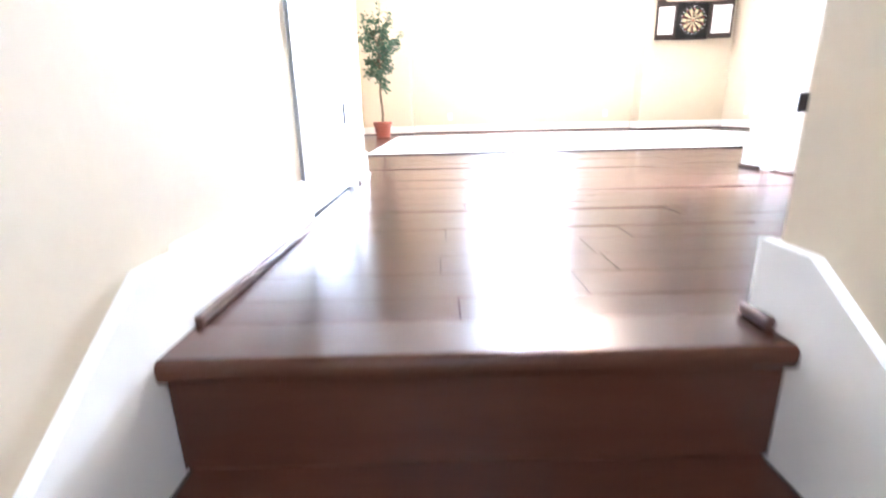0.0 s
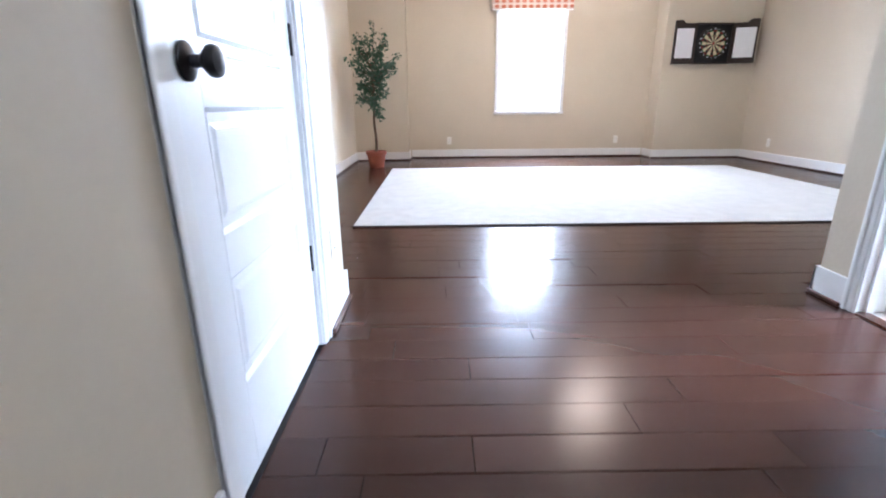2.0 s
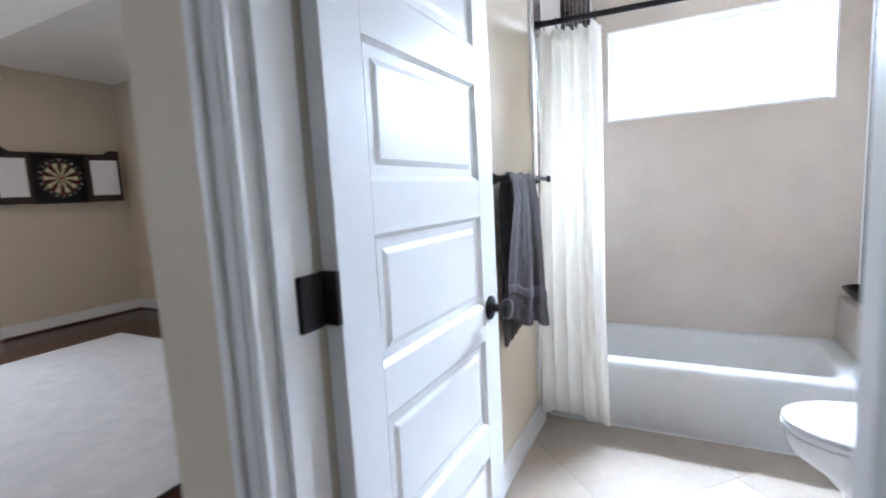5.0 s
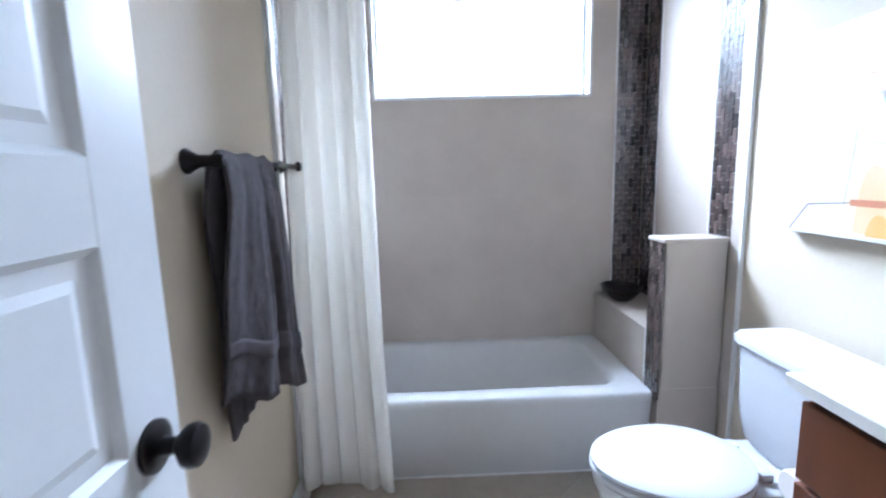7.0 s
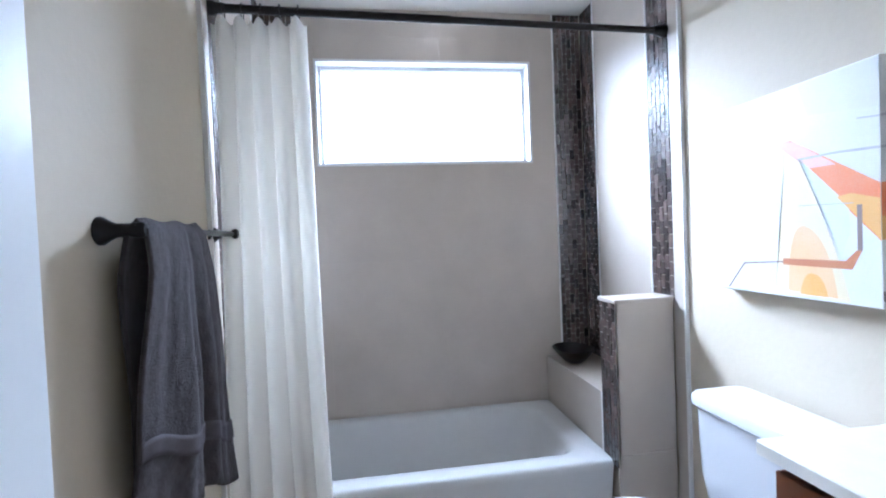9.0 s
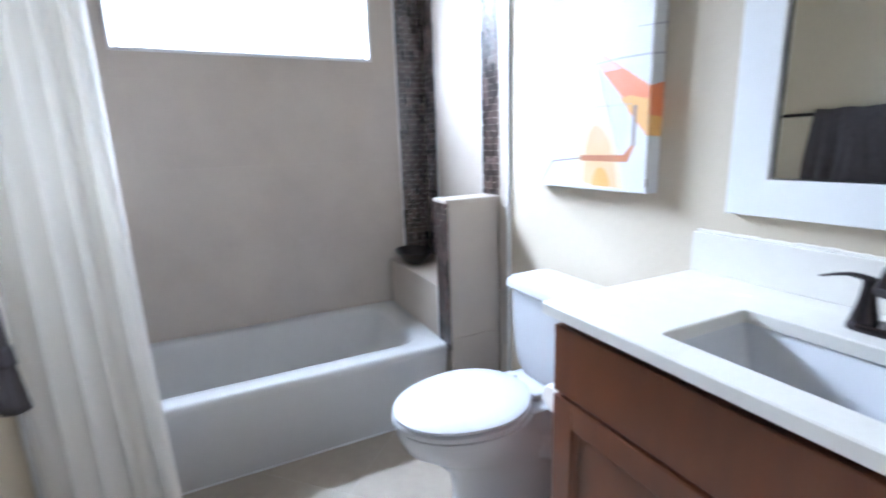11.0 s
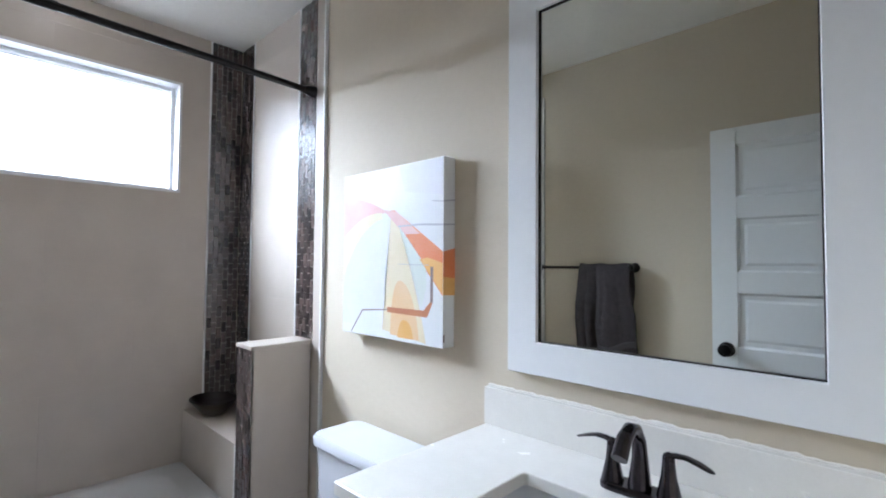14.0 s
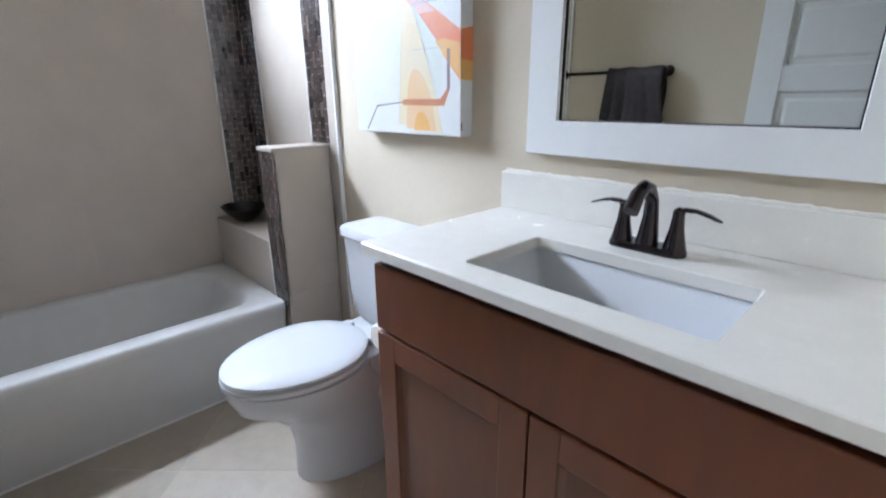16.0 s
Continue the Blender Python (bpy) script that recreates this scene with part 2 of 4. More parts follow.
# ---- plan ----
XL, XB0, XB1 = -0.37, 1.775, 1.90         # hall's side wall, door wall of the bathroom
YN0, YN1 = 1.82, 1.915                    # wall between bathroom and loft
LX0, LX1, LY0, LY1 = -1.20, 4.80, 1.93, 7.32   # loft
REC = 7.66                                # recessed window wall
BX1, BY0 = 4.44, 0.155                    # bathroom back wall and vanity wall
HC, LC, BC, TC = 2.78, 2.78, 2.58, 2.42   # ceilings

# ---- structure ----
setting("wall_hall_west", WALL, (XL - 0.12, XL, -0.30, 0.74, -0.6, HC), (XL - 0.12, XL, 1.50, LY0, 0, HC), (XL - 0.12, XL, 0.74, 1.50, 2.06, HC),
        (XL - 0.12, XL, -2.2, -0.30, -2.2, HC), label="beige painted hall wall beside the stairs", category="wall")
setting("wall_loft_south_west", WALL, (LX0, XL - 0.12, LY0 - 0.12, LY0, 0, HC), label="beige painted loft wall", category="wall")
setting("wall_loft_west", WALL, (LX0 - 0.12, LX0, LY0 - 0.12, 2.5, 0, HC), (LX0 - 0.12, LX0, 3.9, REC + 0.2, 0, HC), (LX0 - 0.12, LX0, 2.5, 3.9, 0, 0.75), (LX0 - 0.12, LX0, 2.5, 3.9, 2.25, HC), label="beige painted loft side wall", category="wall")
setting("wall_loft_east", WALL, (LX1, LX1 + 0.12, LY0, LY1, 0, HC), label="beige painted loft side wall", category="wall")
setting("wall_loft_north", WALL, (LX0, -0.39, LY1, REC + 0.2, 0, HC), (3.41, LX1 + 0.12, LY1, REC + 0.2, 0, HC),
        (-0.39, 1.02, REC, REC + 0.2, 0, 4.0), (2.00, 3.41, REC, REC + 0.2, 0, 4.0), (1.02, 2.00, REC, REC + 0.2, 0, 0.72), (1.02, 2.00, REC, REC + 0.2, 2.30, 4.0),
        label="beige loft end wall with a recessed window bay", category="wall")
setting("wall_bath_north", WALL, (XB0, LX1 + 0.12, YN0, YN1, 0, HC), label="beige wall between bathroom and loft", category="wall")
setting("wall_bath_door", WALL, (XB0, XB1, -0.05, 1.00, 0, HC), (XB0, XB1, 1.72, YN0, 0, HC), (XB0, XB1, 1.00, 1.72, 2.05, HC), label="beige wall with the bathroom doorway", category="wall")
setting("wall_bath_south", WALL, (XB1, BX1 + 0.14, BY0 - 0.12, BY0, 0, HC), label="beige textured bathroom wall behind the vanity", category="wall")
setting("wall_bath_east", WALL, (BX1, BX1 + 0.14, BY0, 0.45, 0, HC), (BX1, BX1 + 0.14, 1.56, YN0, 0, HC), (BX1, BX1 + 0.14, 0.45, 1.56, 0, 1.64), (BX1, BX1 + 0.14, 0.45, 1.56, 2.17, HC),
        label="bathroom outer wall with a wide high window", category="wall")
setting("wall_hall_south", WALL, (0.565, XB0, -0.17, -0.05, 0, HC), label="beige hall wall beside the stair opening", category="wall")
setting("wall_stair_east", WALL, (0.565, 0.72, -2.2, -0.17, -2.2, HC), label="beige stairwell wall", category="wall")
# the opening is added so that the stair fill lamp can shine in
setting("wall_stair_south", WALL, (XL - 0.12, 0.72, -2.3, -2.2, -2.2, 0.9), (XL - 0.12, 0.72, -2.3, -2.2, 2.2, HC), (XL - 0.12, -0.25, -2.3, -2.2, 0.9, 2.2), (0.45, 0.72, -2.3, -2.2, 0.9, 2.2), label="beige stairwell end wall with an added, unseen window opening", category="wall")

setting("ceiling_hall", CEIL, (XL - 0.12, XB1, -2.3, LY0, HC, HC + 0.1), label="white hall ceiling", category="ceiling")
bm = bmesh.new()
prof = [(LX0 - 0.12, LC), (-0.39, LC), (1.51, 3.75), (3.41, LC), (LX1 + 0.12, LC)]
for (xa, za), (xb, zb) in zip(prof, prof[1:]):
    vs = [bm.verts.new(p) for p in ((xa, LY0 - 0.12, za), (xb, LY0 - 0.12, zb), (xb, REC + 0.2, zb), (xa, REC + 0.2, za), (xa, LY0 - 0.12, za + 0.1), (xb, LY0 - 0.12, zb + 0.1), (xb, REC + 0.2, zb + 0.1), (xa, REC + 0.2, za + 0.1))]
    for q in ((0, 1, 2, 3), (7, 6, 5, 4), (0, 4, 5, 1), (2, 6, 7, 3), (1, 5, 6, 2), (0, 3, 7, 4)):
        bm.faces.new([vs[i] for i in q])
tagged(part("ceiling_loft", bm, CEIL), "white vaulted loft ceiling", "ceiling", "", "structure")
setting("wall_loft_gable", WALL, (-0.39, 3.41, LY0 - 0.12, LY0, HC + 0.1, 4.0), label="beige gable above the hall opening", category="wall")
setting("ceiling_bath", CEIL, (XB1, 3.70, BY0 - 0.12, YN0, BC, BC + 0.1), label="white bathroom ceiling", category="ceiling")
setting("ceiling_tub", CEIL, (3.70, BX1 + 0.14, BY0 - 0.12, YN0, TC, BC + 0.1), label="lowered ceiling over the bathtub", category="ceiling")

setting("floor", WOODB, (LX0 - 0.12, XB1 - 0.06, -0.10, REC + 0.2, -0.2, -0.008), (XB1 - 0.06, LX1 + 0.12, YN1 - 0.05, REC + 0.2, -0.2, -0.008), label="dark stained hardwood plank floor", category="floor")
setting("bathroom_floor", GROUT, (XB1 - 0.06, BX1 + 0.14, BY0 - 0.12, YN0, -0.2, -0.0012), label="beige diagonal ceramic tile floor", category="floor")

# stairs
stairs = thing("stairs", "dark stained wooden stairs with closed risers", "stairs", "", "structure")
for i in range(6):
    z, y = -0.188 * i, -0.13 - 0.25 * i
    if i:
        boxes("tread", STAIRW, stairs, (XL + 0.022, 0.543, y - 0.02, y + 0.266, z - 0.035, z), bev=0.012)
    boxes("riser", STAIRW, stairs, (XL + 0.022, 0.543, y, y + 0.018, z - 0.188, z - 0.035))
boxes("landing_nosing", STAIRW, stairs, (XL + 0.001, 0.563, -0.150, -0.02, -0.032, 0.004), bev=0.012)

tagged(boxes("trim", SHOE, None, (0.528, 0.544, -0.10, -0.03, 0.0045, 0.026), bev=0.006), "dark stained shoe molding end beside the stairs", "trim", "", "structure")

# ---- windows ----
def window(name, label, axis, a0, a1, z0, z1, face, depth, sill, rail):
    """A framed window in a wall; axis is the wall's running axis, depth runs outwards from the room face."""
    w = thing(name, label, "window", "", "structure")

    def bx(p, q, d0, d1, za, zb):
        return (p, q, face + d0, face + d1, za, zb) if axis == "x" else (face + d0, face + d1, p, q, za, zb)
    f = 0.045 if rail else 0.03
    boxes("window_frame", VINYL, w, bx(a0, a0 + f, depth - 0.05, depth, z0, z1), bx(a1 - f, a1, depth - 0.05, depth, z0, z1), bx(a0 + f, a1 - f, depth - 0.05, depth, z0, z0 + f), bx(a0 + f, a1 - f, depth - 0.05, depth, z1 - f, z1), bev=0.004)
    parts_z = [(z0 + f, z1 - f)]
    if rail:
        zm = rail
        boxes("meeting_rail", VINYL, w, bx(a0 + f, a1 - f, depth - 0.045, depth - 0.008, zm - 0.02, zm + 0.02), bev=0.004)
        parts_z = [(z0 + f, zm - 0.02), (zm + 0.02, z1 - f)]
    for za, zb in parts_z:
        p = boxes("pane", GLASS, w, bx(a0 + f, a1 - f, depth - 0.028, depth - 0.022, za, zb))
        p.visible_shadow = False
    return w, bx


lw, bx = window("window_1", "tall white double-hung loft window with bright daylight", "x", 1.02, 2.00, 0.72, 2.30, REC, 0.12, True, 1.42)
boxes("casing", TRIM, lw, bx(0.965, 1.02, -0.018, 0, 0.72, 2.30), bx(2.00, 2.055, -0.018, 0, 0.72, 2.30), bx(0.965, 2.055, -0.018, 0, 2.30, 2.36), bev=0.004)
boxes("window_sill", TRIM, lw, bx(0.955, 2.065, -0.028, 0.0, 0.67, 0.72), bev=0.005)
boxes("window_jamb", TRIM, lw, bx(1.02, 1.028, 0, 0.07, 0.72, 2.30), bx(1.992, 2.00, 0, 0.07, 0.72, 2.30), bx(1.028, 1.992, 0, 0.07, 0.72, 0.728))
bw, bx = window("window_2", "wide high white bathroom window with bright daylight", "y", 0.45, 1.56, 1.64, 2.17, BX1, 0.11, False, None)
boxes("reveal", VINYL, bw, (BX1 - 0.012, BX1 + 0.06, 0.45, 0.462, 1.652, 2.158), (BX1 - 0.012, BX1 + 0.06, 1.548, 1.56, 1.652, 2.158), (BX1 - 0.014, BX1 + 0.06, 0.45, 1.56, 1.64, 1.652), (BX1 - 0.012, BX1 + 0.06, 0.45, 1.56, 2.158, 2.17))
window("window_3", "white double-hung window in the loft side wall", "y", 2.5, 3.9, 0.75, 2.25, LX0, -0.06, True, 1.5)
# added unseen window in front of the stair fill lamp
window("added_window", "white unseen stairwell window, added to light the stairs", "x", -0.25, 0.45, 0.9, 2.2, -2.2, -0.04, True, None)
tagged(boxes("backdrop", OUT, None, (-2.0, 6.0, 9.6, 9.62, -2.5, 6.5)), "bright hazy daylight outside the loft window", "backdrop", "", "structure")
tagged(boxes("backdrop", OUT, None, (6.4, 6.42, -2.0, 4.0, -1.5, 6.0)), "bright hazy daylight outside the bathroom window", "backdrop", "", "structure")


# ---- trim ----
def baseboard(x0, y0, x1, y1, side, z=0.0, h=0.13, shoe=True, label="white painted baseboard"):
    """A board along a wall from one end to the other; side points into the room."""
    ob = thing("baseboard", label, "baseboard", "", "structure")
    t, s = 0.015, 0.016
    sx, sy = side
    if sx:
        a, b = sorted((x0, x0 + sx * t))
        c, d = sorted((x0 + sx * t, x0 + sx * (t + s)))
        boxes("board", TRIM, ob, (a, b, y0, y1, z, z + h), bev=0.003)
        if shoe:
            boxes("shoe_molding", SHOE, ob, (c, d, y0, y1, z, z + 0.02), bev=0.006, label="dark stained shoe molding")
    else:
        a, b = sorted((y0, y0 + sy * t))
        c, d = sorted((y0 + sy * t, y0 + sy * (t + s)))
        boxes("board", TRIM, ob, (x0, x1, a, b, z, z + h), bev=0.003)
        if shoe:
            boxes("shoe_molding", SHOE, ob, (x0, x1, c, d, z, z + 0.02), bev=0.006, label="dark stained shoe molding")
    return ob


baseboard(XL, -0.03, XL, 0.682, (1, 0), h=0.14)
baseboard(XL, 1.575, XL, LY0, (1, 0))
baseboard(LX0, LY0, XL + 0.015, LY0, (0, 1))
baseboard(LX0, LY0 + 0.031, LX0, LY1 - 0.031, (1, 0))
baseboard(LX0, LY1, -0.375, LY1, (0, -1))
baseboard(-0.39, LY1, -0.39, REC, (1, 0))
baseboard(-0.359, REC, 3.379, REC, (0, -1))
baseboard(3.41, LY1, 3.41, REC, (-1, 0))
baseboard(3.395, LY1, LX1, LY1, (0, -1))
baseboard(LX1, LY0 + 0.031, LX1, LY1 - 0.031, (-1, 0))
baseboard(XB0 - 0.015, YN1, LX1, YN1, (0, 1))
baseboard(XB0, 1.753, XB0, YN1 + 0.015, (-1, 0))
baseboard(XB0, -0.05, XB0, 0.942, (-1, 0))
baseboard(0.565, -0.05, XB0 - 0.031, -0.05, (0, 1))
baseboard(2.0, YN0, 3.715, YN0, (0, -1), shoe=False)
baseboard(2.80, BY0, 3.66, BY0, (0, 1), shoe=False)

# stair skirts follow the slope of the steps
for name_x, sx in ((XL, 1), (0.565, -1)):
    bm = bmesh.new()
    xa, xb = sorted((name_x, name_x + sx * 0.02))
    run = [(-0.03, 0.13), (-0.13, 0.13), (-2.15, -1.25), (-2.15, -1.75), (-0.20, -0.42), (-0.03, -0.2)]
    lo = [bm.verts.new((xa, y, z)) for y, z in run]
    hi = [bm.verts.new((xb, y, z)) for y, z in run]
    bm.faces.new(lo)
    bm.faces.new(list(reversed(hi)))
    for i in range(len(run)):
        j = (i + 1) % len(run)
        bm.faces.new((lo[j], lo[i], hi[i], hi[j]))
    tagged(part("trim", bm, TRIM), "white painted stair skirt board", "trim", "", "structure")


def casing(name, xface, sx, y0, y1, ztop, label):
    """Stepped door casing on a wall face whose normal runs along x."""
    c = thing(name, label, "door trim", "", "structure")

    def lay(d):
        return sorted((xface, xface + sx * d))
    w = 0.062
    for nm, ya, yb, step in (("casing_leg", y0 - w, y0, -1), ("casing_leg", y1, y1 + w, 1)):
        bm = bmesh.new()
        a, b = lay(0.012)
        box(bm, a, b, ya, yb, 0.0, ztop + w, 0.003)
        e0, e1 = (ya, ya + 0.02) if step < 0 else (yb - 0.02, yb)
        a, b = lay(0.022 if step > 0 else 0.014)
        box(bm, a, b, e0, e1, 0.0, ztop + w, 0.005)
        if step > 0:
            a, b = lay(0.0165)
            box(bm, a, b, ya + 0.012, ya + 0.03, 0.0, ztop + 0.02, 0.005)
        part(nm, bm, TRIM, c)
    bm = bmesh.new()
    a, b = lay(0.0125)
    box(bm, a, b, y0, y1, ztop, ztop + w, 0.003)
    part("casing_head", bm, TRIM, c)
    return c


def knob(parent, m):
    bm = bmesh.new()
    lathe(bm, [(0.034, 0), (0.034, 0.005), (0.026, 0.010), (0.012, 0.013), (0.011, 0.030), (0.018, 0.036), (0.027, 0.044), (0.029, 0.052), (0.026, 0.060), (0.014, 0.065), (0.002, 0.066)], m, 28)
    return part("knob", bm, BLACK, parent, "dark bronze round knob", True)


def hinge(parent, x0, x1, y0, y1, z):
    bm = bmesh.new()
    box(bm, x0, x1, y0, y1, z - 0.045, z + 0.045, 0.002)
    return part("hinge", bm, BLACK, parent, "dark bronze hinge")


def door_leaf(name, label, w, h, hinge_side):
    """A five-panel door built upright in x, its front facing -y, hinged at x = 0."""
    d = thing(name, label, "door", "", "structure")
    t, st = 0.035, 0.105
    zb = [0.232 + 0.347 * k for k in range(5)]
    ph = 0.252
    bm = bmesh.new()
    box(bm, 0, st, 0, t, 0.0, h, 0.002)
    box(bm, w - st, w, 0, t, 0.0, h, 0.002)
    edges = [0.0] + [v for z in zb for v in (z, z + ph)] + [h]
    for a, b in zip(edges[::2], edges[1::2]):
        box(bm, st, w - st, 0.0003, t - 0.0003, a, b)
    part("door_frame", bm, DOORP, d)
    for z in zb:
        bm = bmesh.new()
        for y_out, y_in in ((0.0, 0.009), (t, t - 0.009)):
            x0, x1, z0, z1 = st, w - st, z, z + ph
            loops = []
            for inset, y in ((0.0, y_out), (0.010, y_in), (0.030, y_in), (0.042, y_in + (y_out - y_in) * 0.45)):
                loops.append([(x0 + inset, y, z0 + inset), (x1 - inset, y, z0 + inset), (x1 - inset, y, z1 - inset), (x0 + inset, y, z1 - inset)])
            rings(bm, loops, False, True)
        part("panel", bm, DOORP, d)
    return d


# bathroom door, open against the wall
bd = door_leaf("door_1", "open white five-panel bathroom door with a bronze knob", 0.69, 1.95, "left")
knob(bd, pose(0.63, 0.0, 0.915, 90, 0, 0))
knob(bd, pose(0.63, 0.035, 0.915, -90, 0, 0))
for z in (0.33, 1.085, 1.79):
    hinge(bd, -0.012, -0.001, -0.004, 0.034, z)
bd.matrix_world = pose(1.918, 1.665, 0.012, 0, 0, -1.2)
dj = thing("door_jamb", "white painted bathroom door jamb", "door trim", "", "structure")
boxes("jamb", TRIM, dj, (XB0, XB1, 1.70, 1.72, 0, 2.03), bev=0.002)
boxes("jamb", TRIM, dj, (XB0, XB1, 1.00, 1.02, 0, 2.03), bev=0.002)
boxes("jamb_head", TRIM, dj, (XB0, XB1, 1.00, 1.72, 2.03, 2.05), bev=0.002)
boxes("door_stop", TRIM, dj, (XB0 + 0.035, XB0 + 0.07, 1.688, 1.70, 0, 2.018), (XB0 + 0.035, XB0 + 0.07, 1.02, 1.032, 0, 2.018), (XB0 + 0.035, XB0 + 0.07, 1.02, 1.70, 2.018, 2.03))
for z in (0.34, 1.095, 1.80):
    hinge(dj, XB1 - 0.044, XB1 + 0.004, 1.690, 1.700, z)
casing("door_trim", XB0, -1, 1.005, 1.690, 2.045, "white stepped casing round the bathroom doorway")
casing("door_trim", XB1, 1, 1.005, 1.715, 2.045, "white stepped casing inside the bathroom doorway")
setting("threshold", STAIRW, (XB0 - 0.01, XB0 + 0.05, 1.02, 1.70, -0.006, 0.006), label="dark wood threshold strip", category="threshold", bev=0.003)

# closed hall door
hd = door_leaf("door_2", "closed white five-panel hall door with a bronze knob", 0.70, 2.03, "right")
knob(hd, pose(0.64, 0.0, 0.908, 90, 0, 0))
for z in (0.33, 1.02, 1.70):
    hinge(hd, -0.012, 0.006, -0.006, 0.006, z)
hd.matrix_world = Matrix.Translation((XL - 0.012, 1.485, 0.006)) @ Matrix(((0, -1, 0, 0), (-1, 0, 0, 0), (0, 0, 1, 0), (0, 0, 0, 1)))
dj2 = thing("door_jamb", "white painted hall door jamb", "door trim", "", "structure")
boxes("jamb", TRIM, dj2, (XL - 0.12, XL, 0.74, 0.76, 0, 2.045), bev=0.002)
boxes("jamb", TRIM, dj2, (XL - 0.12, XL, 1.49, 1.50, 0, 2.045), bev=0.002)
boxes("jamb_head", TRIM, dj2, (XL - 0.12, XL, 0.74, 1.50, 2.045, 2.06), bev=0.002)
casing("door_trim", XL, 1, 0.755, 1.495, 2.045, "white stepped casing round the hall door")

# ---- loft things ----
rug = thing("area_rug", "large cream low-pile area rug with a dark bound edge", "rug")
boxes("rug_face", RUG, rug, (-0.55, 3.97, 3.19, 6.28, 0.001, 0.014), bev=0.004)
for b in ((-0.556, -0.55, 3.184, 6.286, 0.0005, 0.011), (3.97, 3.976, 3.184, 6.286, 0.0005, 0.011), (-0.55, 3.97, 3.184, 3.19, 0.0005, 0.011), (-0.55, 3.97, 6.28, 6.286, 0.0005, 0.011)):
    boxes("binding", RUGEDGE, rug, b, label="dark binding")


def outlet(m):
    """A wall plate with two sockets, its back on the plane y = 0, facing -y."""
    o = thing("wall_outlet", "white plastic duplex outlet low on the wall", "outlet", "wall outlets")
    bm = bmesh.new()
    box(bm, -0.036, 0.036, -0.007, -0.0005, -0.058, 0.058, 0.004)
    part("plate", bm, PLATE, o)
    for z in (-0.022, 0.022):
        bm = bmesh.new()
        lathe(bm, [(0.015, 0), (0.015, 0.003)], pose(0, -0.0068, z, 90, 0, 0), 14)
        part("socket", bm, PLATE, o)
        bm = bmesh.new()
        for x in (-0.006, 0.006):
            box(bm, x - 0.001, x + 0.001, -0.0104, -0.0097, z - 0.004, z + 0.005)
        part("slot", bm, SISAL, o)
    o.matrix_world = m
    return o


outlet(pose(0.25, REC, 0.27))
outlet(pose(2.95, REC, 0.27))
outlet(pose(LX1, 6.70, 0.27, 0, 0, -90))
outlet(pose(XL, 1.76, 0.31, 0, 0, 90))

# roman shade over the loft window
shade_mat = bpy.data.materials.new("coral_ogee_cloth")
shade_mat.use_nodes = True
nt = shade_mat.node_tree
geo = nt.nodes.new("ShaderNodeNewGeometry")
sep = nt.nodes.new("ShaderNodeSeparateXYZ")
nt.links.new(geo.outputs["Position"], sep.inputs[0])


def wave(src, k, phase=0.0):
    a = nt.nodes.new("ShaderNodeMath")
    a.operation = "MULTIPLY_ADD"
    a.inputs[1].default_value, a.inputs[2].default_value = k, phase
    nt.links.new(src, a.inputs[0])
    b = nt.nodes.new("ShaderNodeMath")
    b.operation = "SINE"
    nt.links.new(a.outputs[0], b.inputs[0])
    return b.outputs[0]


mul = nt.nodes.new("ShaderNodeMath")
mul.operation = "MULTIPLY"
nt.links.new(wave(sep.outputs[0], 31.0), mul.inputs[0])
nt.links.new(wave(sep.outputs[2], 42.0), mul.inputs[1])
cr = nt.nodes.new("ShaderNodeValToRGB")
cr.color_ramp.elements[0].position, cr.color_ramp.elements[0].color = 0.05, (0.76, 0.68, 0.60, 1)
cr.color_ramp.elements[1].position, cr.color_ramp.elements[1].color = 0.80, (0.55, 0.17, 0.09, 1)
mid = cr.color_ramp.elements.new(0.48)
mid.color = (0.70, 0.47, 0.35, 1)
ab = nt.nodes.new("ShaderNodeMath")
ab.operation = "ABSOLUTE"
nt.links.new(mul.outputs[0], ab.inputs[0])
nt.links.new(ab.outputs[0], cr.inputs[0])
nt.links.new(cr.outputs[0], nt.nodes["Principled BSDF"].inputs["Base Color"])
nt.nodes["Principled BSDF"].inputs["Roughness"].default_value = 0.9
bm = bmesh.new()
loops = []
for z, y, s in ((2.62, 7.585, 0), (2.45, 7.58, 0), (2.30, 7.575, 0), (2.285, 7.565, 0.004), (2.24, 7.575, 0), (2.225, 7.56, 0.005), (2.185, 7.57, 0.003), (2.17, 7.58, 0)):
    loops.append([(0.90 - s, y, z), (2.10 + s, y, z), (2.10 + s, 7.64, z), (0.90 - s, 7.64, z)])
rings(bm, loops)
tagged(part("roman_shade", bm, shade_mat), "coral patterned roman shade over the loft window", "window shade")

# flush glowing dome added on the slope of the vault for the floor's warm reflection
glow_dome = thing("warm_glow_dome", "flush round glowing dome, added for an unseen warm source", "ceiling lamp")
slope = Matrix.Translation((2.19, 5.68, 3.398)) @ Matrix.Rotation(math.atan2(0.97, 1.90), 4, "Y") @ Matrix.Rotation(math.pi, 4, "X")
bm = bmesh.new()
lathe(bm, [(0.37, 0.0), (0.376, 0.012), (0.376, 0.03), (0.36, 0.036), (0.001, 0.036)], slope, 32)
part("base_plate", bm, BLACK, glow_dome, "dark bronze rim", True)
bm = bmesh.new()
lathe(bm, [(0.358, 0.0365), (0.352, 0.06), (0.30, 0.10), (0.19, 0.126), (0.07, 0.138), (0.001, 0.14)], slope, 32)
part("dome", bm, glow("warm_dome_glow", (1.0, 0.74, 0.52), 25.0), glow_dome, "warm glowing dome, added for the floor's reflection", True)

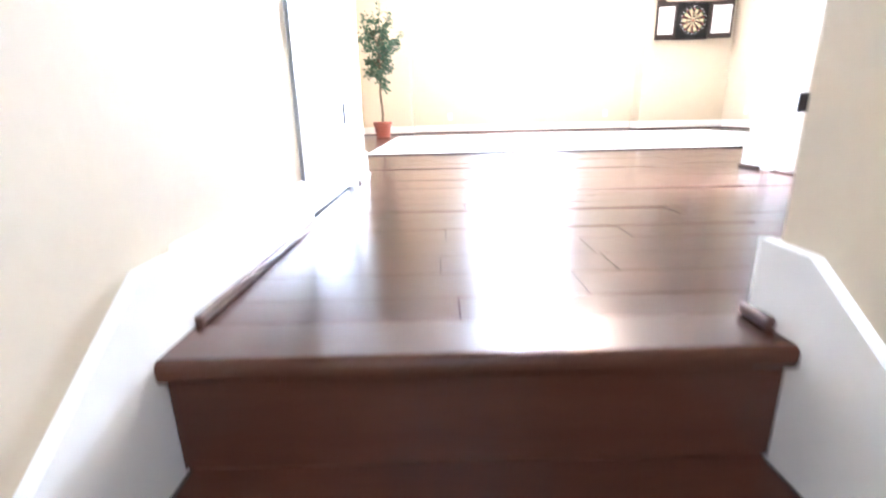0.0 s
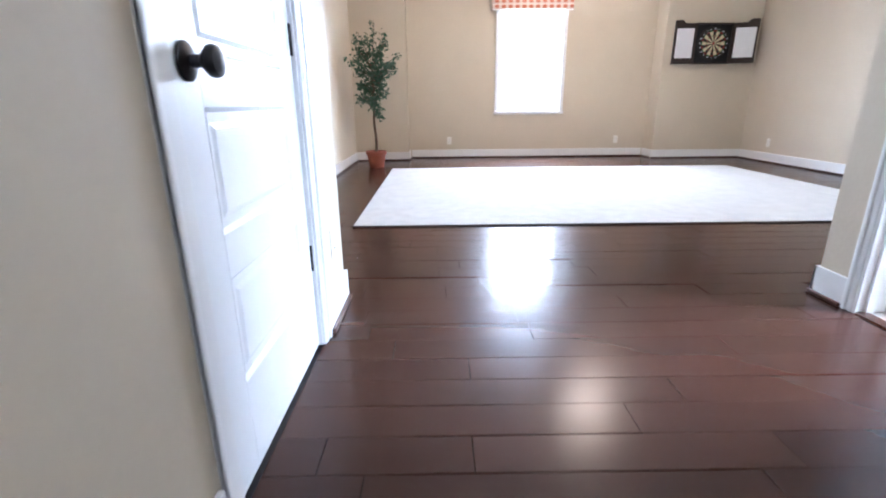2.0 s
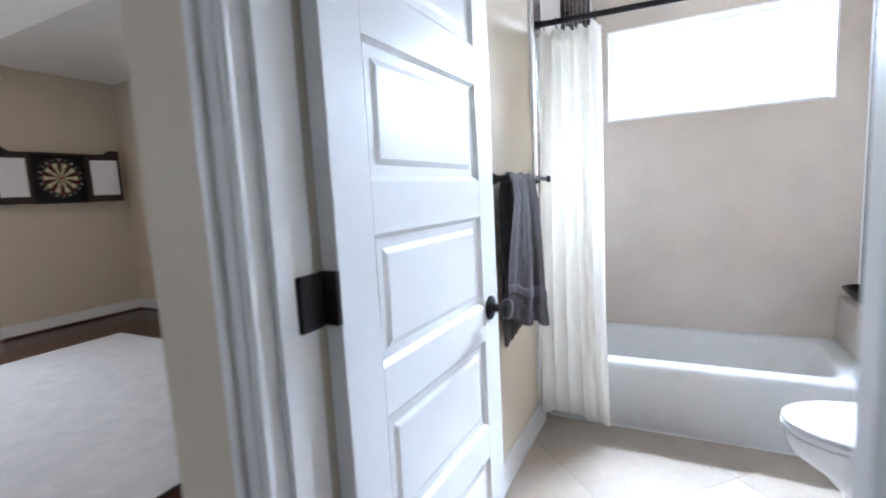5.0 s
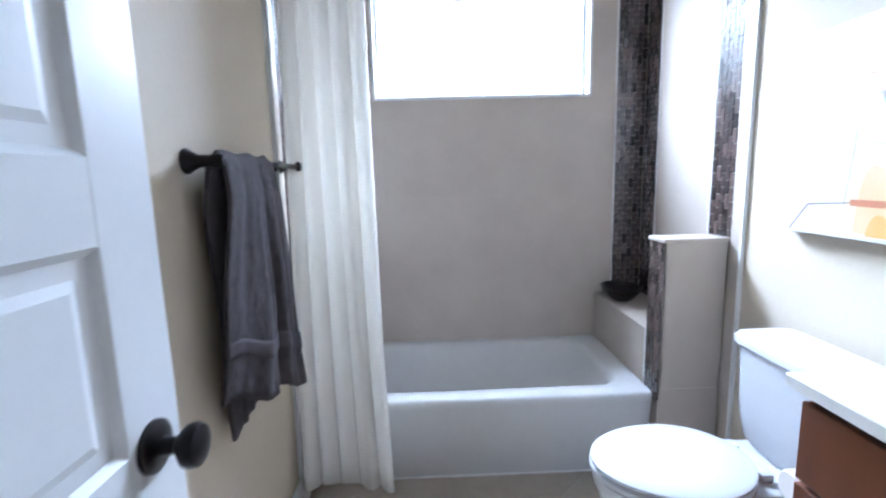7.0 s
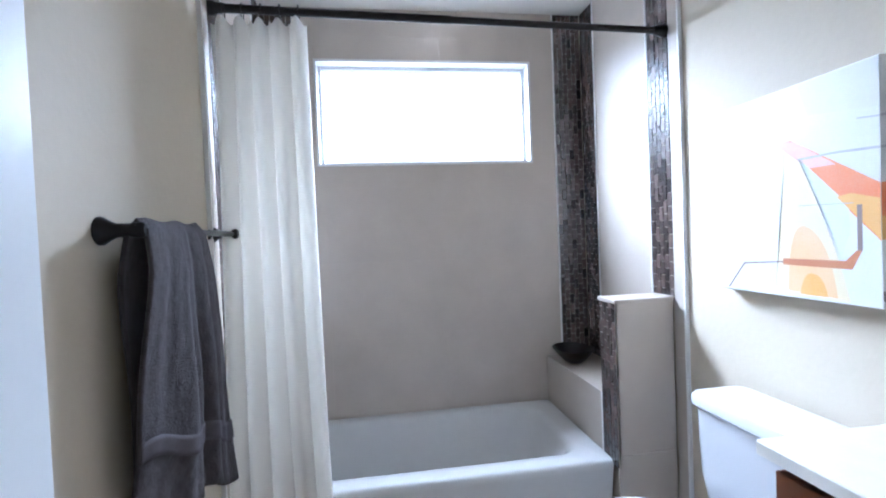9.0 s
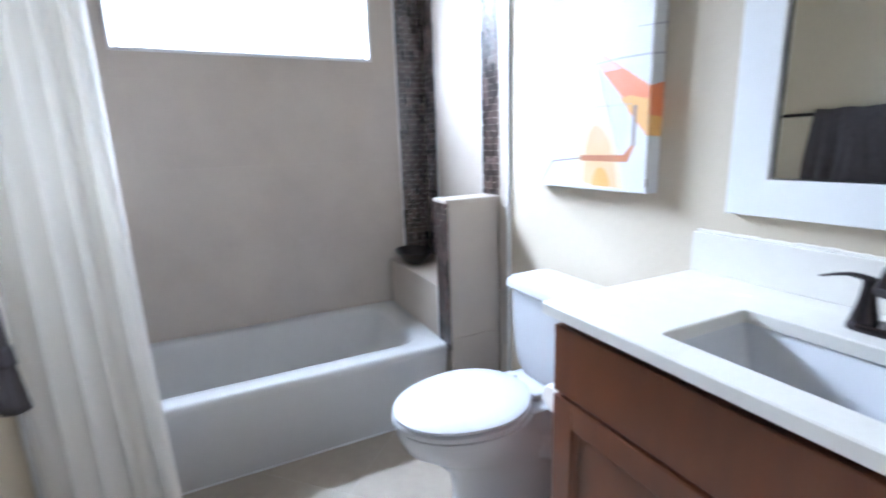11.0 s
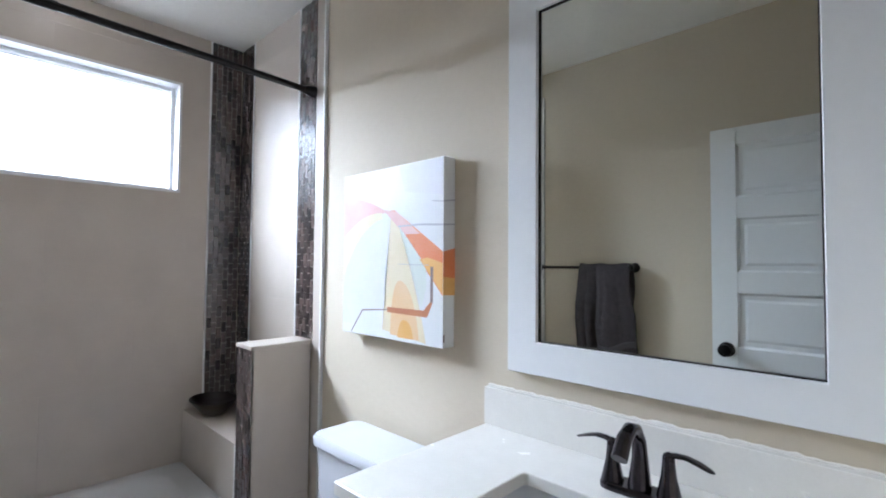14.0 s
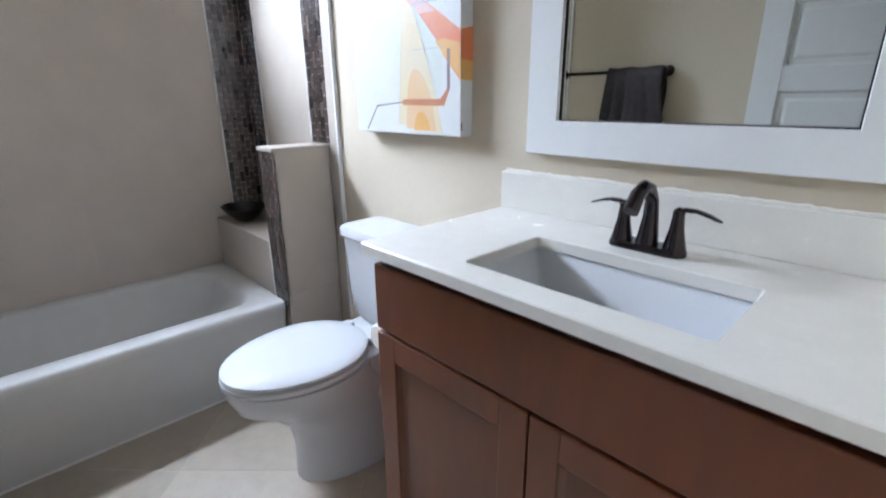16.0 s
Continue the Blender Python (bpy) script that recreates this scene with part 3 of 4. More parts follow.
# potted tree
rnd = random.Random(7)
plant = thing("potted_tree", "small artificial ficus tree in a terracotta pot", "plant")
PX, PY = -0.79, 6.52
bm = bmesh.new()
lathe(bm, [(0.095, 0.0), (0.10, 0.004), (0.128, 0.17), (0.128, 0.175), (0.142, 0.18), (0.144, 0.225), (0.136, 0.228), (0.128, 0.222), (0.124, 0.19)], pose(PX, PY, 0), 28)
part("pot", bm, TERRA, plant, "terracotta pot", True)
bm = bmesh.new()
lathe(bm, [(0.123, 0.19), (0.124, 0.196), (0.06, 0.203), (0.002, 0.205)], pose(PX, PY, 0), 20)
part("soil", bm, SOIL, plant)
bm = bmesh.new()
trunk = [(PX + 0.01 * math.sin(k * 1.3), PY + 0.01 * math.cos(k * 0.9), 0.2 + 0.12 * k) for k in range(10)]
tube(bm, trunk, [0.019 - 0.0009 * k for k in range(10)], 8)
part("trunk", bm, BARK, plant, "", True)
bm = bmesh.new()
leaves = bmesh.new()


def leaf(bml, p, d, size):
    d = d.normalized()
    s = d.cross(Vector((rnd.uniform(-1, 1), rnd.uniform(-1, 1), 0.6))).normalized() * size * 0.27
    n = d.cross(s).normalized() * size * 0.12
    a, b, c, e, f2 = p, p + d * size * 0.45 + s, p + d * size, p + d * size * 0.45 - s, p + d * size * 0.5 - n
    va, vb, vc, ve, vf = [bml.verts.new(q) for q in (a, b, c, e, f2)]
    for tri in ((va, vb, vf), (vb, vc, vf), (vc, ve, vf), (ve, va, vf)):
        bml.faces.new(tri)


for k in range(46):
    h = rnd.uniform(0.72, 1.62)
    az = rnd.uniform(0, 2 * math.pi)
    width = 0.36 * (1 - abs(h - 1.3) / 0.85) + 0.06
    reach = width * rnd.uniform(0.45, 1.0)
    start = Vector((PX, PY, min(h * 0.9 + 0.02, 1.28)))
    end = Vector((max(PX + reach * math.cos(az), LX0 + 0.05), PY + reach * math.sin(az), h + rnd.uniform(-0.05, 0.22)))
    if end.z < start.z:
        end.z = start.z - 0.03
    midp = (start + end) / 2 + Vector((0, 0, 0.05))
    tube(bm, [start, midp, end], [0.005, 0.0035, 0.0015], 5)
    for j in range(30):
        t = rnd.uniform(0.3, 1.05)
        p = start.lerp(midp, t * 2) if t < 0.5 else midp.lerp(end, t * 2 - 1)
        p = p + Vector((rnd.gauss(0, 0.025), rnd.gauss(0, 0.025), rnd.gauss(0, 0.025)))
        p.x = max(p.x, LX0 + 0.06)
        leaf(leaves, p, Vector((rnd.gauss(0, 1), rnd.gauss(0, 1), rnd.gauss(-0.6, 0.6))), rnd.uniform(0.045, 0.075))
for j in range(26):
    leaf(leaves, Vector((PX + 0.03 + rnd.gauss(0, 0.02), PY, rnd.uniform(1.6, 1.85))), Vector((rnd.gauss(0, 1), rnd.gauss(0, 1), rnd.gauss(0.1, 0.6))), 0.055)
tube(bm, [(PX, PY, 1.2), (PX + 0.02, PY, 1.55), (PX + 0.045, PY, 1.87)], [0.009, 0.005, 0.002], 6)
part("branch", bm, BARK, plant)
part("crown", leaves, LEAF, plant, "glossy green leaves")

# dartboard cabinet
dart = thing("dartboard_cabinet", "open dark wood dartboard cabinet with white scoreboards", "dartboard cabinet")
CXD, CZD, YB = 4.083, 1.645, LY1
boxes("back_panel", FELT, dart, (3.822, 4.344, YB - 0.05, YB - 0.004, 1.385, 1.905))
boxes("cabinet_frame", DARKW, dart, (3.814, 3.829, YB - 0.08, YB - 0.002, 1.37, 1.92), (4.337, 4.352, YB - 0.08, YB - 0.002, 1.37, 1.92), (3.829, 4.337, YB - 0.08, YB - 0.002, 1.37, 1.388), (3.829, 4.337, YB - 0.08, YB - 0.002, 1.902, 1.92), bev=0.002)


def cabinet_door(m, w):
    """A cabinet door with a raised outer corner and a scoreboard; hinge at x = 0, running to +x."""
    d = new("cabinet_door")
    d.parent = dart
    bm = bmesh.new()
    run = [(0, 0), (w, 0), (w, 0.585), (w * 0.72, 0.59), (w * 0.62, 0.575), (w * 0.52, 0.545), (0, 0.54)]
    lo = [bm.verts.new((x, 0, z)) for x, z in run]
    hi = [bm.verts.new((x, 0.028, z)) for x, z in run]
    bm.faces.new(lo)
    bm.faces.new(list(reversed(hi)))
    for i in range(len(run)):
        j = (i + 1) % len(run)
        bm.faces.new((lo[j], lo[i], hi[i], hi[j]))
    d.data = None
    p = part("door_board", bm, DARKW, d)
    bm = bmesh.new()
    box(bm, 0.03, w - 0.03, -0.005, -0.0005, 0.075, 0.475, 0.001)
    part("scoreboard", bm, SCORE, d, "white dry-erase scoreboard")
    d.matrix_world = m
    return d


cabinet_door(Matrix.Translation((3.814, YB - 0.082, 1.375)) @ Matrix.Rotation(radians(-8), 4, "Z") @ Matrix.Diagonal((-1, 1, 1, 1)), 0.295)
cabinet_door(pose(4.352, YB - 0.082, 1.375, 0, 0, -14), 0.325)
bm = bmesh.new()
lathe(bm, [(0.225, 0.0), (0.225, 0.026), (0.220, 0.030), (0.001, 0.030)], pose(CXD, YB - 0.052, CZD, 90, 0, 0), 48)
board = part("dartboard", bm, SISAL, dart, "round black and cream sisal dartboard", True)


def sector(r0, r1, a0, a1, lift):
    bm = bmesh.new()
    n = 4
    face = pose(CXD, YB - 0.082 - lift, CZD)
    inner = [bm.verts.new(face @ Vector((r0 * math.sin(a0 + (a1 - a0) * k / n), 0, r0 * math.cos(a0 + (a1 - a0) * k / n)))) for k in range(n + 1)]
    outer = [bm.verts.new(face @ Vector((r1 * math.sin(a0 + (a1 - a0) * k / n), 0, r1 * math.cos(a0 + (a1 - a0) * k / n)))) for k in range(n + 1)]
    for k in range(n):
        bm.faces.new((inner[k], inner[k + 1], outer[k + 1], outer[k]))
    return bm


for k in range(20):
    a0, a1 = math.pi * 2 * (k - 0.5) / 20, math.pi * 2 * (k + 0.5) / 20
    if k % 2:
        part("segment", sector(0.018, 0.162, a0, a1, 0.0006), CREAM, board)
    part("double_ring", sector(0.162, 0.172, a0, a1, 0.0009), DGREEN if k % 2 else DRED, board)
    part("treble_ring", sector(0.097, 0.107, a0, a1, 0.0012), DGREEN if k % 2 else DRED, board)
bm = bmesh.new()
lathe(bm, [(0.016, 0.0), (0.016, 0.002)], pose(CXD, YB - 0.0825, CZD, 90, 0, 0), 20)
part("bullseye", bm, DRED, board)
for k, num in enumerate((20, 1, 18, 4, 13, 6, 10, 15, 2, 17, 3, 19, 7, 16, 8, 11, 14, 9, 12, 5)):
    cu = bpy.data.curves.new("number", "FONT")
    cu.body, cu.size, cu.align_x, cu.align_y, cu.extrude = str(num), 0.034, "CENTER", "CENTER", 0.0005
    a = math.pi * 2 * k / 20
    tx = new("number", cu)
    cu.materials.append(SCORE)
    tx.parent = board
    tx.matrix_world = pose(CXD + 0.196 * math.sin(a), YB - 0.0835, CZD + 0.196 * math.cos(a), 90, 0, 0)

# ---- bathroom: tub alcove ----
TX, TY0, TZ = 3.73, 0.41, 0.37


def rrect(x0, x1, y0, y1, r, z, n=5):
    pts = []
    for cx, cy, a0 in ((x1 - r, y1 - r, 0), (x0 + r, y1 - r, 90), (x0 + r, y0 + r, 180), (x1 - r, y0 + r, 270)):
        for k in range(n + 1):
            a = radians(a0 + 90 * k / n)
            pts.append((cx + r * math.cos(a), cy + r * math.sin(a), z))
    return pts


tub = thing("bathtub", "white enamelled alcove bathtub with a smooth apron", "bathtub")
bm = bmesh.new()
y0, y1, x1 = TY0 + 0.001, YN0 - 0.012, BX1 - 0.012
loops = [rrect(TX + 0.055, x1, y0, y1, 0.004, 0.0), rrect(TX + 0.045, x1, y0, y1, 0.004, 0.05), rrect(TX + 0.012, x1, y0, y1, 0.006, 0.30), rrect(TX, x1, y0, y1, 0.012, 0.335),
         rrect(TX, x1, y0, y1, 0.014, 0.355), rrect(TX + 0.006, x1, y0, y1, 0.016, 0.366), rrect(TX + 0.016, x1, y0 + 0.002, y1 - 0.002, 0.02, TZ),
         rrect(TX + 0.085, x1 - 0.045, y0 + 0.085, y1 - 0.06, 0.10, TZ), rrect(TX + 0.096, x1 - 0.055, y0 + 0.098, y1 - 0.07, 0.11, TZ - 0.008), rrect(TX + 0.105, x1 - 0.062, y0 + 0.115, y1 - 0.08, 0.12, TZ - 0.03),
         rrect(TX + 0.14, x1 - 0.10, y0 + 0.22, y1 - 0.12, 0.14, 0.10), rrect(TX + 0.19, x1 - 0.14, y0 + 0.30, y1 - 0.16, 0.12, 0.06)]
rings(bm, loops)
part("tub_shell", bm, ACRYL, tub, "", True)
bm = bmesh.new()
lathe(bm, [(0.028, 0), (0.028, 0.003), (0.02, 0.005), (0.001, 0.005)], pose(4.10, 1.55, 0.06), 18)
part("drain", bm, CHROME, tub, "chrome drain", True)
boxes("corner_foot", BLACK, tub, (TX + 0.035, TX + 0.052, y1 - 0.04, y1 - 0.012, 0.03, 0.045))

bm = bmesh.new()
tube(bm, [(TX + 0.053 + rnd.uniform(-0.001, 0.001), y0 + (y1 - y0) * k / 24, 0.002) for k in range(25)], [0.0045 + rnd.uniform(-0.001, 0.001) for k in range(25)], 8)
part("caulk_bead", bm, VINYL, tub, "white caulk along the floor", True)

# low tiled partition with a pale cap, and the tiled ledge behind it
setting("partition", GROUT, (3.705, 3.812, BY0 + 0.012, 0.401, 0, 0.985), label="low tiled partition at the end of the bathtub", category="partition")
for b in ((3.697, 3.705, BY0 + 0.012, 0.409, 0.002, 0.40), (3.697, 3.705, BY0 + 0.012, 0.409, 0.401, 0.985)):
    boxes("tile", TILE, bpy.data.objects["partition"], b, bev=0.0015)
tagged(boxes("partition_cap", TILE, None, (3.690, 3.825, BY0 + 0.012, 0.415, 0.985, 1.0), bev=0.003), "pale stone cap on the low partition", "ledge cap", "", "structure")
setting("ledge", TILE, (3.812, BX1 - 0.012, BY0 + 0.012, TY0, 0, 0.61), label="beige tiled ledge at the end of the bathtub", category="ledge", bev=0.002)
setting("trim", TRIM, (3.812, 3.822, TY0, TY0 + 0.004, TZ, 0.61), label="pale tile edge strip", category="trim")

bowl = thing("soap_dish", "dark brown oval soap dish on the ledge", "soap dish")
bm = bmesh.new()
loops = []
for sx, sy, z in ((0.05, 0.035, 0), (0.058, 0.042, 0.006), (0.085, 0.062, 0.03), (0.108, 0.082, 0.058), (0.115, 0.088, 0.068), (0.108, 0.082, 0.07), (0.09, 0.066, 0.05), (0.05, 0.036, 0.02)):
    loops.append([(4.275 + 1.12 * sx * math.cos(a), 0.328 + 1.12 * sy * math.sin(a), 0.611 + z) for a in [2 * math.pi * k / 28 for k in range(28)]])
rings(bm, loops)
part("dish", bm, BLACK, bowl, "", True)

# pale edge strips of the tiling
for nm, b in (("trim", (3.622, 3.632, BY0, BY0 + 0.014, 0, TC)), ("trim", (3.622, 3.632, YN0 - 0.014, YN0, 0, TC)),
              ("trim", (BX1 - 0.015, BX1, 0.318, 0.326, 0.61, TC)), ("trim", (BX1 - 0.015, BX1, 1.648, 1.656, TZ, TC)),
              ("trim", (4.276, 4.284, BY0, BY0 + 0.015, 0.61, TC)), ("trim", (4.276, 4.284, YN0 - 0.015, YN0, TZ, TC)),
              ("trim", (3.824, 3.832, BY0, BY0 + 0.015, 1.0, TC)), ("trim", (3.824, 3.832, YN0 - 0.015, YN0, TZ, TC))):
    setting(nm, TRIM, b, label="pale tile edge strip", category="trim")

# shower rod and curtain
rod = thing("shower_rod", "dark bronze tension shower curtain rod", "curtain rod")
RX, RZ = 3.70, 2.035
bm = bmesh.new()
tube(bm, [(RX, BY0 + 0.03, RZ - 0.018), (RX, 1.0, RZ)], 0.0125, 14)
part("rod", bm, BLACK, rod, "", True)
bm = bmesh.new()
tube(bm, [(RX, 0.995, RZ), (RX, YN0 - 0.03, RZ + 0.018)], 0.0145, 14)
part("outer_rod", bm, BLACK, rod, "", True)
for y, z, ry in ((BY0 + 0.0145, RZ - 0.018, -90), (YN0 - 0.0145, RZ + 0.018, 90)):
    bm = bmesh.new()
    lathe(bm, [(0.024, 0), (0.024, 0.012), (0.018, 0.028), (0.016, 0.05)], pose(RX, y, z, ry, 0, 0), 20)
    part("end_cap", bm, BLACK, rod, "", True)

curtain = thing("shower_curtain", "white cloth shower curtain gathered to one side", "shower curtain")
bm = bmesh.new()
NU, NV = 150, 26
grid = []
for j in range(NV + 1):
    v = j / NV
    z = 2.005 - v * 1.895
    row = []
    for i in range(NU + 1):
        u = i / NU
        ph = u * 2 * math.pi * 5.0 + 0.9 * math.sin(2.2 * u + 1.4 * v)
        amp = (0.030 + 0.016 * v) * (0.75 + 0.35 * math.sin(7.3 * u + 0.8))
        fold = math.sin(ph + 0.6 * math.sin(3.1 * u + 2 * v))
        y = YN0 - 0.022 - (0.300 + 0.020 * v * v) * u - 0.010 * math.cos(ph) * (0.4 + v) - 0.035 * u * max(0.0, v - 0.72)
        x = 3.668 + amp * fold + 0.004 * math.sin(1.7 * ph + 2.0 * v) - 0.065 * v * v
        zz = z - 0.018 * (1 - v) * (0.5 + 0.5 * math.cos(ph * 2)) + (0.014 * math.sin(5 * u) - 0.012 * fold) * v
        row.append(bm.verts.new((x, y, zz)))
    grid.append(row)
for j in range(NV):
    for i in range(NU):
        bm.faces.new((grid[j][i], grid[j][i + 1], grid[j + 1][i + 1], grid[j + 1][i]))
cloth = part("curtain_cloth", bm, CURT, curtain, "", True)
sol = cloth.modifiers.new("thickness", "SOLIDIFY")
sol.thickness = 0.0018
for k in range(5):
    y = YN0 - 0.045 - 0.315 * (k + 0.2) / 5.2
    bm = bmesh.new()
    ring = [(RX + 0.021 * math.cos(a), y, RZ + 0.008 + 0.026 * math.sin(a)) for a in [2 * math.pi * q / 14 for q in range(15)]]
    tube(bm, ring, 0.002, 6)
    part("curtain_ring", bm, BLACK, curtain)

lamp = thing("recessed_light", "white round recessed ceiling light over the bathtub", "ceiling light")
bm = bmesh.new()
lathe(bm, [(0.060, 0.0), (0.062, 0.006), (0.092, 0.007), (0.10, 0.003), (0.10, 0.0)], pose(4.155, 0.93, TC - 0.001, 180, 0, 0), 36, False)
part("trim_ring", bm, PLATE, lamp, "", True)
bm = bmesh.new()
lathe(bm, [(0.060, 0.001), (0.045, 0.004), (0.02, 0.006), (0.001, 0.0065)], pose(4.155, 0.93, TC - 0.001, 180, 0, 0), 28)
part("lens", bm, LAMPG, lamp, "frosted lens", True)

# ---- towel bar and towel ----
bar = thing("towel_bar", "dark bronze towel bar on the wall", "towel bar")
BYB, BZ = 1.752, 1.302
bm = bmesh.new()
tube(bm, [(3.02, BYB, BZ), (3.66, BYB, BZ)], 0.0085, 12)
part("bar", bm, BLACK, bar, "", True)
for x in (3.035, 3.645):
    bm = bmesh.new()
    lathe(bm, [(0.028, 0.0), (0.028, 0.006), (0.021, 0.016), (0.014, 0.03), (0.0135, 0.056), (0.016, 0.062), (0.0165, 0.078), (0.012, 0.084), (0.001, 0.085)], pose(x, YN0 - 0.0005, BZ, 90, 0, 0), 22)
    part("post", bm, BLACK, bar, "", True)


def towel_at(u, s, lift=0.0):
    """s runs from the back hem (-1) over the bar (0) to the front hem (1)."""
    d = abs(s)
    flare = d ** 1.8
    width = 0.312 + (0.04 if s > 0 else -0.11) * flare
    cx = 3.186 - (0.03 if s > 0 else 0.02) * flare
    fold = 0.006 + 0.026 * d
    wavey = fold * (1 - sum(k * math.exp(-((u - c - q * s) / w) ** 2) for k, c, q, w in ((1.0, 0.62, 0.03, 0.05), (0.55, 0.47, 0.10, 0.04), (0.6, 0.83, -0.02, 0.035), (0.35, 0.22, 0.05, 0.06)))) + 0.22 * fold * math.sin(u * 17 + 2 * s) + 0.1 * fold * math.sin(u * 41 + 5 * s)
    x = cx + (u - 0.5) * width + 0.008 * math.sin(9 * s + 4 * u)
    if s >= 0:
        z = BZ + 0.016 - 0.61 * d - 0.10 * (u - 0.5) * d + (0.012 * math.sin(12 * u) * d)
        y = BYB - 0.012 - 0.014 * min(1, d * 6) + 0.006 * d - 0.8 * wavey * (0.35 + 0.65 * min(1.0, 1.6 * u)) + 0.095 * d * max(0.0, 0.5 - u) - 0.02 * d * u - lift
    else:
        z = BZ + 0.016 - 0.68 * d + 0.04 * (u - 0.3) * d
        y = BYB + 0.012 + 0.018 * min(1, d * 6) + 0.25 * wavey
    if d < 0.02:
        z, y = BZ + 0.018 + 0.003 * math.sin(14 * u), BYB + (d if s < 0 else -d) * 0.5
    return x, y, z


towel = thing("bath_towel", "dark grey cotton towel hanging over the towel bar", "towel")


def towel_sheet(s0, s1, n, nu, lift, u0=0.0, u1=1.0):
    bm = bmesh.new()
    g = [[bm.verts.new(towel_at(u0 + (u1 - u0) * i / nu, s0 + (s1 - s0) * j / n, lift)) for i in range(nu + 1)] for j in range(n + 1)]
    for j in range(n):
        for i in range(nu):
            bm.faces.new((g[j][i], g[j][i + 1], g[j + 1][i + 1], g[j + 1][i]))
    return bm


for nm, s0, s1, lift, matl, thick in (("terry_cloth", -1.0, 1.0, 0.0, TOWEL, 0.009), ("woven_band", 0.76, 0.83, 0.0065, TOWELB, 0.003)):
    ob = part(nm, towel_sheet(s0, s1, 64 if nm == "terry_cloth" else 4, 56, lift), matl, towel, "" if nm == "terry_cloth" else "flat woven band", True)
    md = ob.modifiers.new("thickness", "SOLIDIFY")
    md.thickness, md.offset = thick, 0.0

# ---- toilet ----
toilet = thing("toilet", "white two-piece toilet with a closed lid", "toilet")
TXC = 3.195


def oval(cx, cy, a, bf, bb, z, n=40):
    """An egg-shaped loop, longer to the front (+y)."""
    return [(cx + a * math.cos(t), cy + (bf if math.sin(t) > 0 else bb) * math.sin(t), z) for t in [2 * math.pi * k / n for k in range(n)]]


bm = bmesh.new()
rings(bm, [oval(TXC, 0.44, 0.128, 0.230, 0.20, 0.0), oval(TXC, 0.44, 0.126, 0.228, 0.20, 0.03), oval(TXC, 0.45, 0.119, 0.214, 0.19, 0.12), oval(TXC, 0.46, 0.122, 0.218, 0.20, 0.20), oval(TXC, 0.51, 0.142, 0.238, 0.22, 0.275),
           oval(TXC, 0.57, 0.168, 0.255, 0.21, 0.33), oval(TXC, 0.59, 0.178, 0.252, 0.20, 0.375), oval(TXC, 0.59, 0.178, 0.252, 0.20, 0.40), oval(TXC, 0.59, 0.165, 0.235, 0.19, 0.405)])
part("bowl", bm, PORC, toilet, "", True)
bm = bmesh.new()
tube(bm, [(TXC - 0.06, 0.50, 0.24), (TXC - 0.085, 0.40, 0.27), (TXC - 0.09, 0.32, 0.24), (TXC - 0.085, 0.28, 0.15), (TXC - 0.08, 0.27, 0.03)], [0.045, 0.055, 0.058, 0.052, 0.045], 14)
tube(bm, [(TXC + 0.06, 0.50, 0.24), (TXC + 0.085, 0.40, 0.27), (TXC + 0.09, 0.32, 0.24), (TXC + 0.085, 0.28, 0.15), (TXC + 0.08, 0.27, 0.03)], [0.045, 0.055, 0.058, 0.052, 0.045], 14)
part("trapway", bm, PORC, toilet, "", True)
bm = bmesh.new()
rings(bm, [rrect(TXC - 0.10, TXC + 0.10, 0.20, 0.50, 0.03, 0.25), rrect(TXC - 0.125, TXC + 0.125, 0.19, 0.48, 0.03, 0.36), rrect(TXC - 0.13, TXC + 0.13, 0.19, 0.47, 0.03, 0.405), rrect(TXC - 0.12, TXC + 0.12, 0.20, 0.46, 0.03, 0.412)])
part("deck", bm, PORC, toilet, "", True)
bm = bmesh.new()
rings(bm, [oval(TXC, 0.60, 0.176, 0.246, 0.19, 0.407), oval(TXC, 0.60, 0.182, 0.252, 0.195, 0.412), oval(TXC, 0.60, 0.182, 0.252, 0.195, 0.424), oval(TXC, 0.60, 0.175, 0.245, 0.19, 0.428)])
part("seat", bm, PORC, toilet, "", True)
bm = bmesh.new()
rings(bm, [oval(TXC, 0.60, 0.172, 0.240, 0.19, 0.4305), oval(TXC, 0.60, 0.180, 0.250, 0.195, 0.436), oval(TXC, 0.60, 0.179, 0.249, 0.195, 0.443), oval(TXC, 0.60, 0.165, 0.235, 0.185, 0.450), oval(TXC, 0.60, 0.11, 0.16, 0.13, 0.454)])
part("lid", bm, PORC, toilet, "closed glossy white lid", True)
for dx in (-0.07, 0.07):
    boxes("seat_hinge", PORC, toilet, (TXC + dx - 0.02, TXC + dx + 0.02, 0.385, 0.42, 0.4125, 0.438), bev=0.006, smooth=True)
bm = bmesh.new()
T0, T1 = 2.965, 3.362
rings(bm, [rrect(T0 + 0.05, T1 - 0.05, 0.185, 0.325, 0.04, 0.413), rrect(T0 + 0.025, T1 - 0.025, 0.18, 0.34, 0.05, 0.44), rrect(T0 + 0.012, T1 - 0.012, 0.178, 0.35, 0.05, 0.52), rrect(T0 + 0.006, T1 - 0.006, 0.176, 0.354, 0.045, 0.722)])
part("tank", bm, PORC, toilet, "", True)
bm = bmesh.new()
rings(bm, [rrect(T0, T1, 0.172, 0.358, 0.04, 0.7225), rrect(T0 - 0.004, T1 + 0.004, 0.17, 0.364, 0.04, 0.728), rrect(T0 - 0.004, T1 + 0.004, 0.17, 0.364, 0.04, 0.750), rrect(T0 + 0.004, T1 - 0.004, 0.176, 0.356, 0.036, 0.760)])
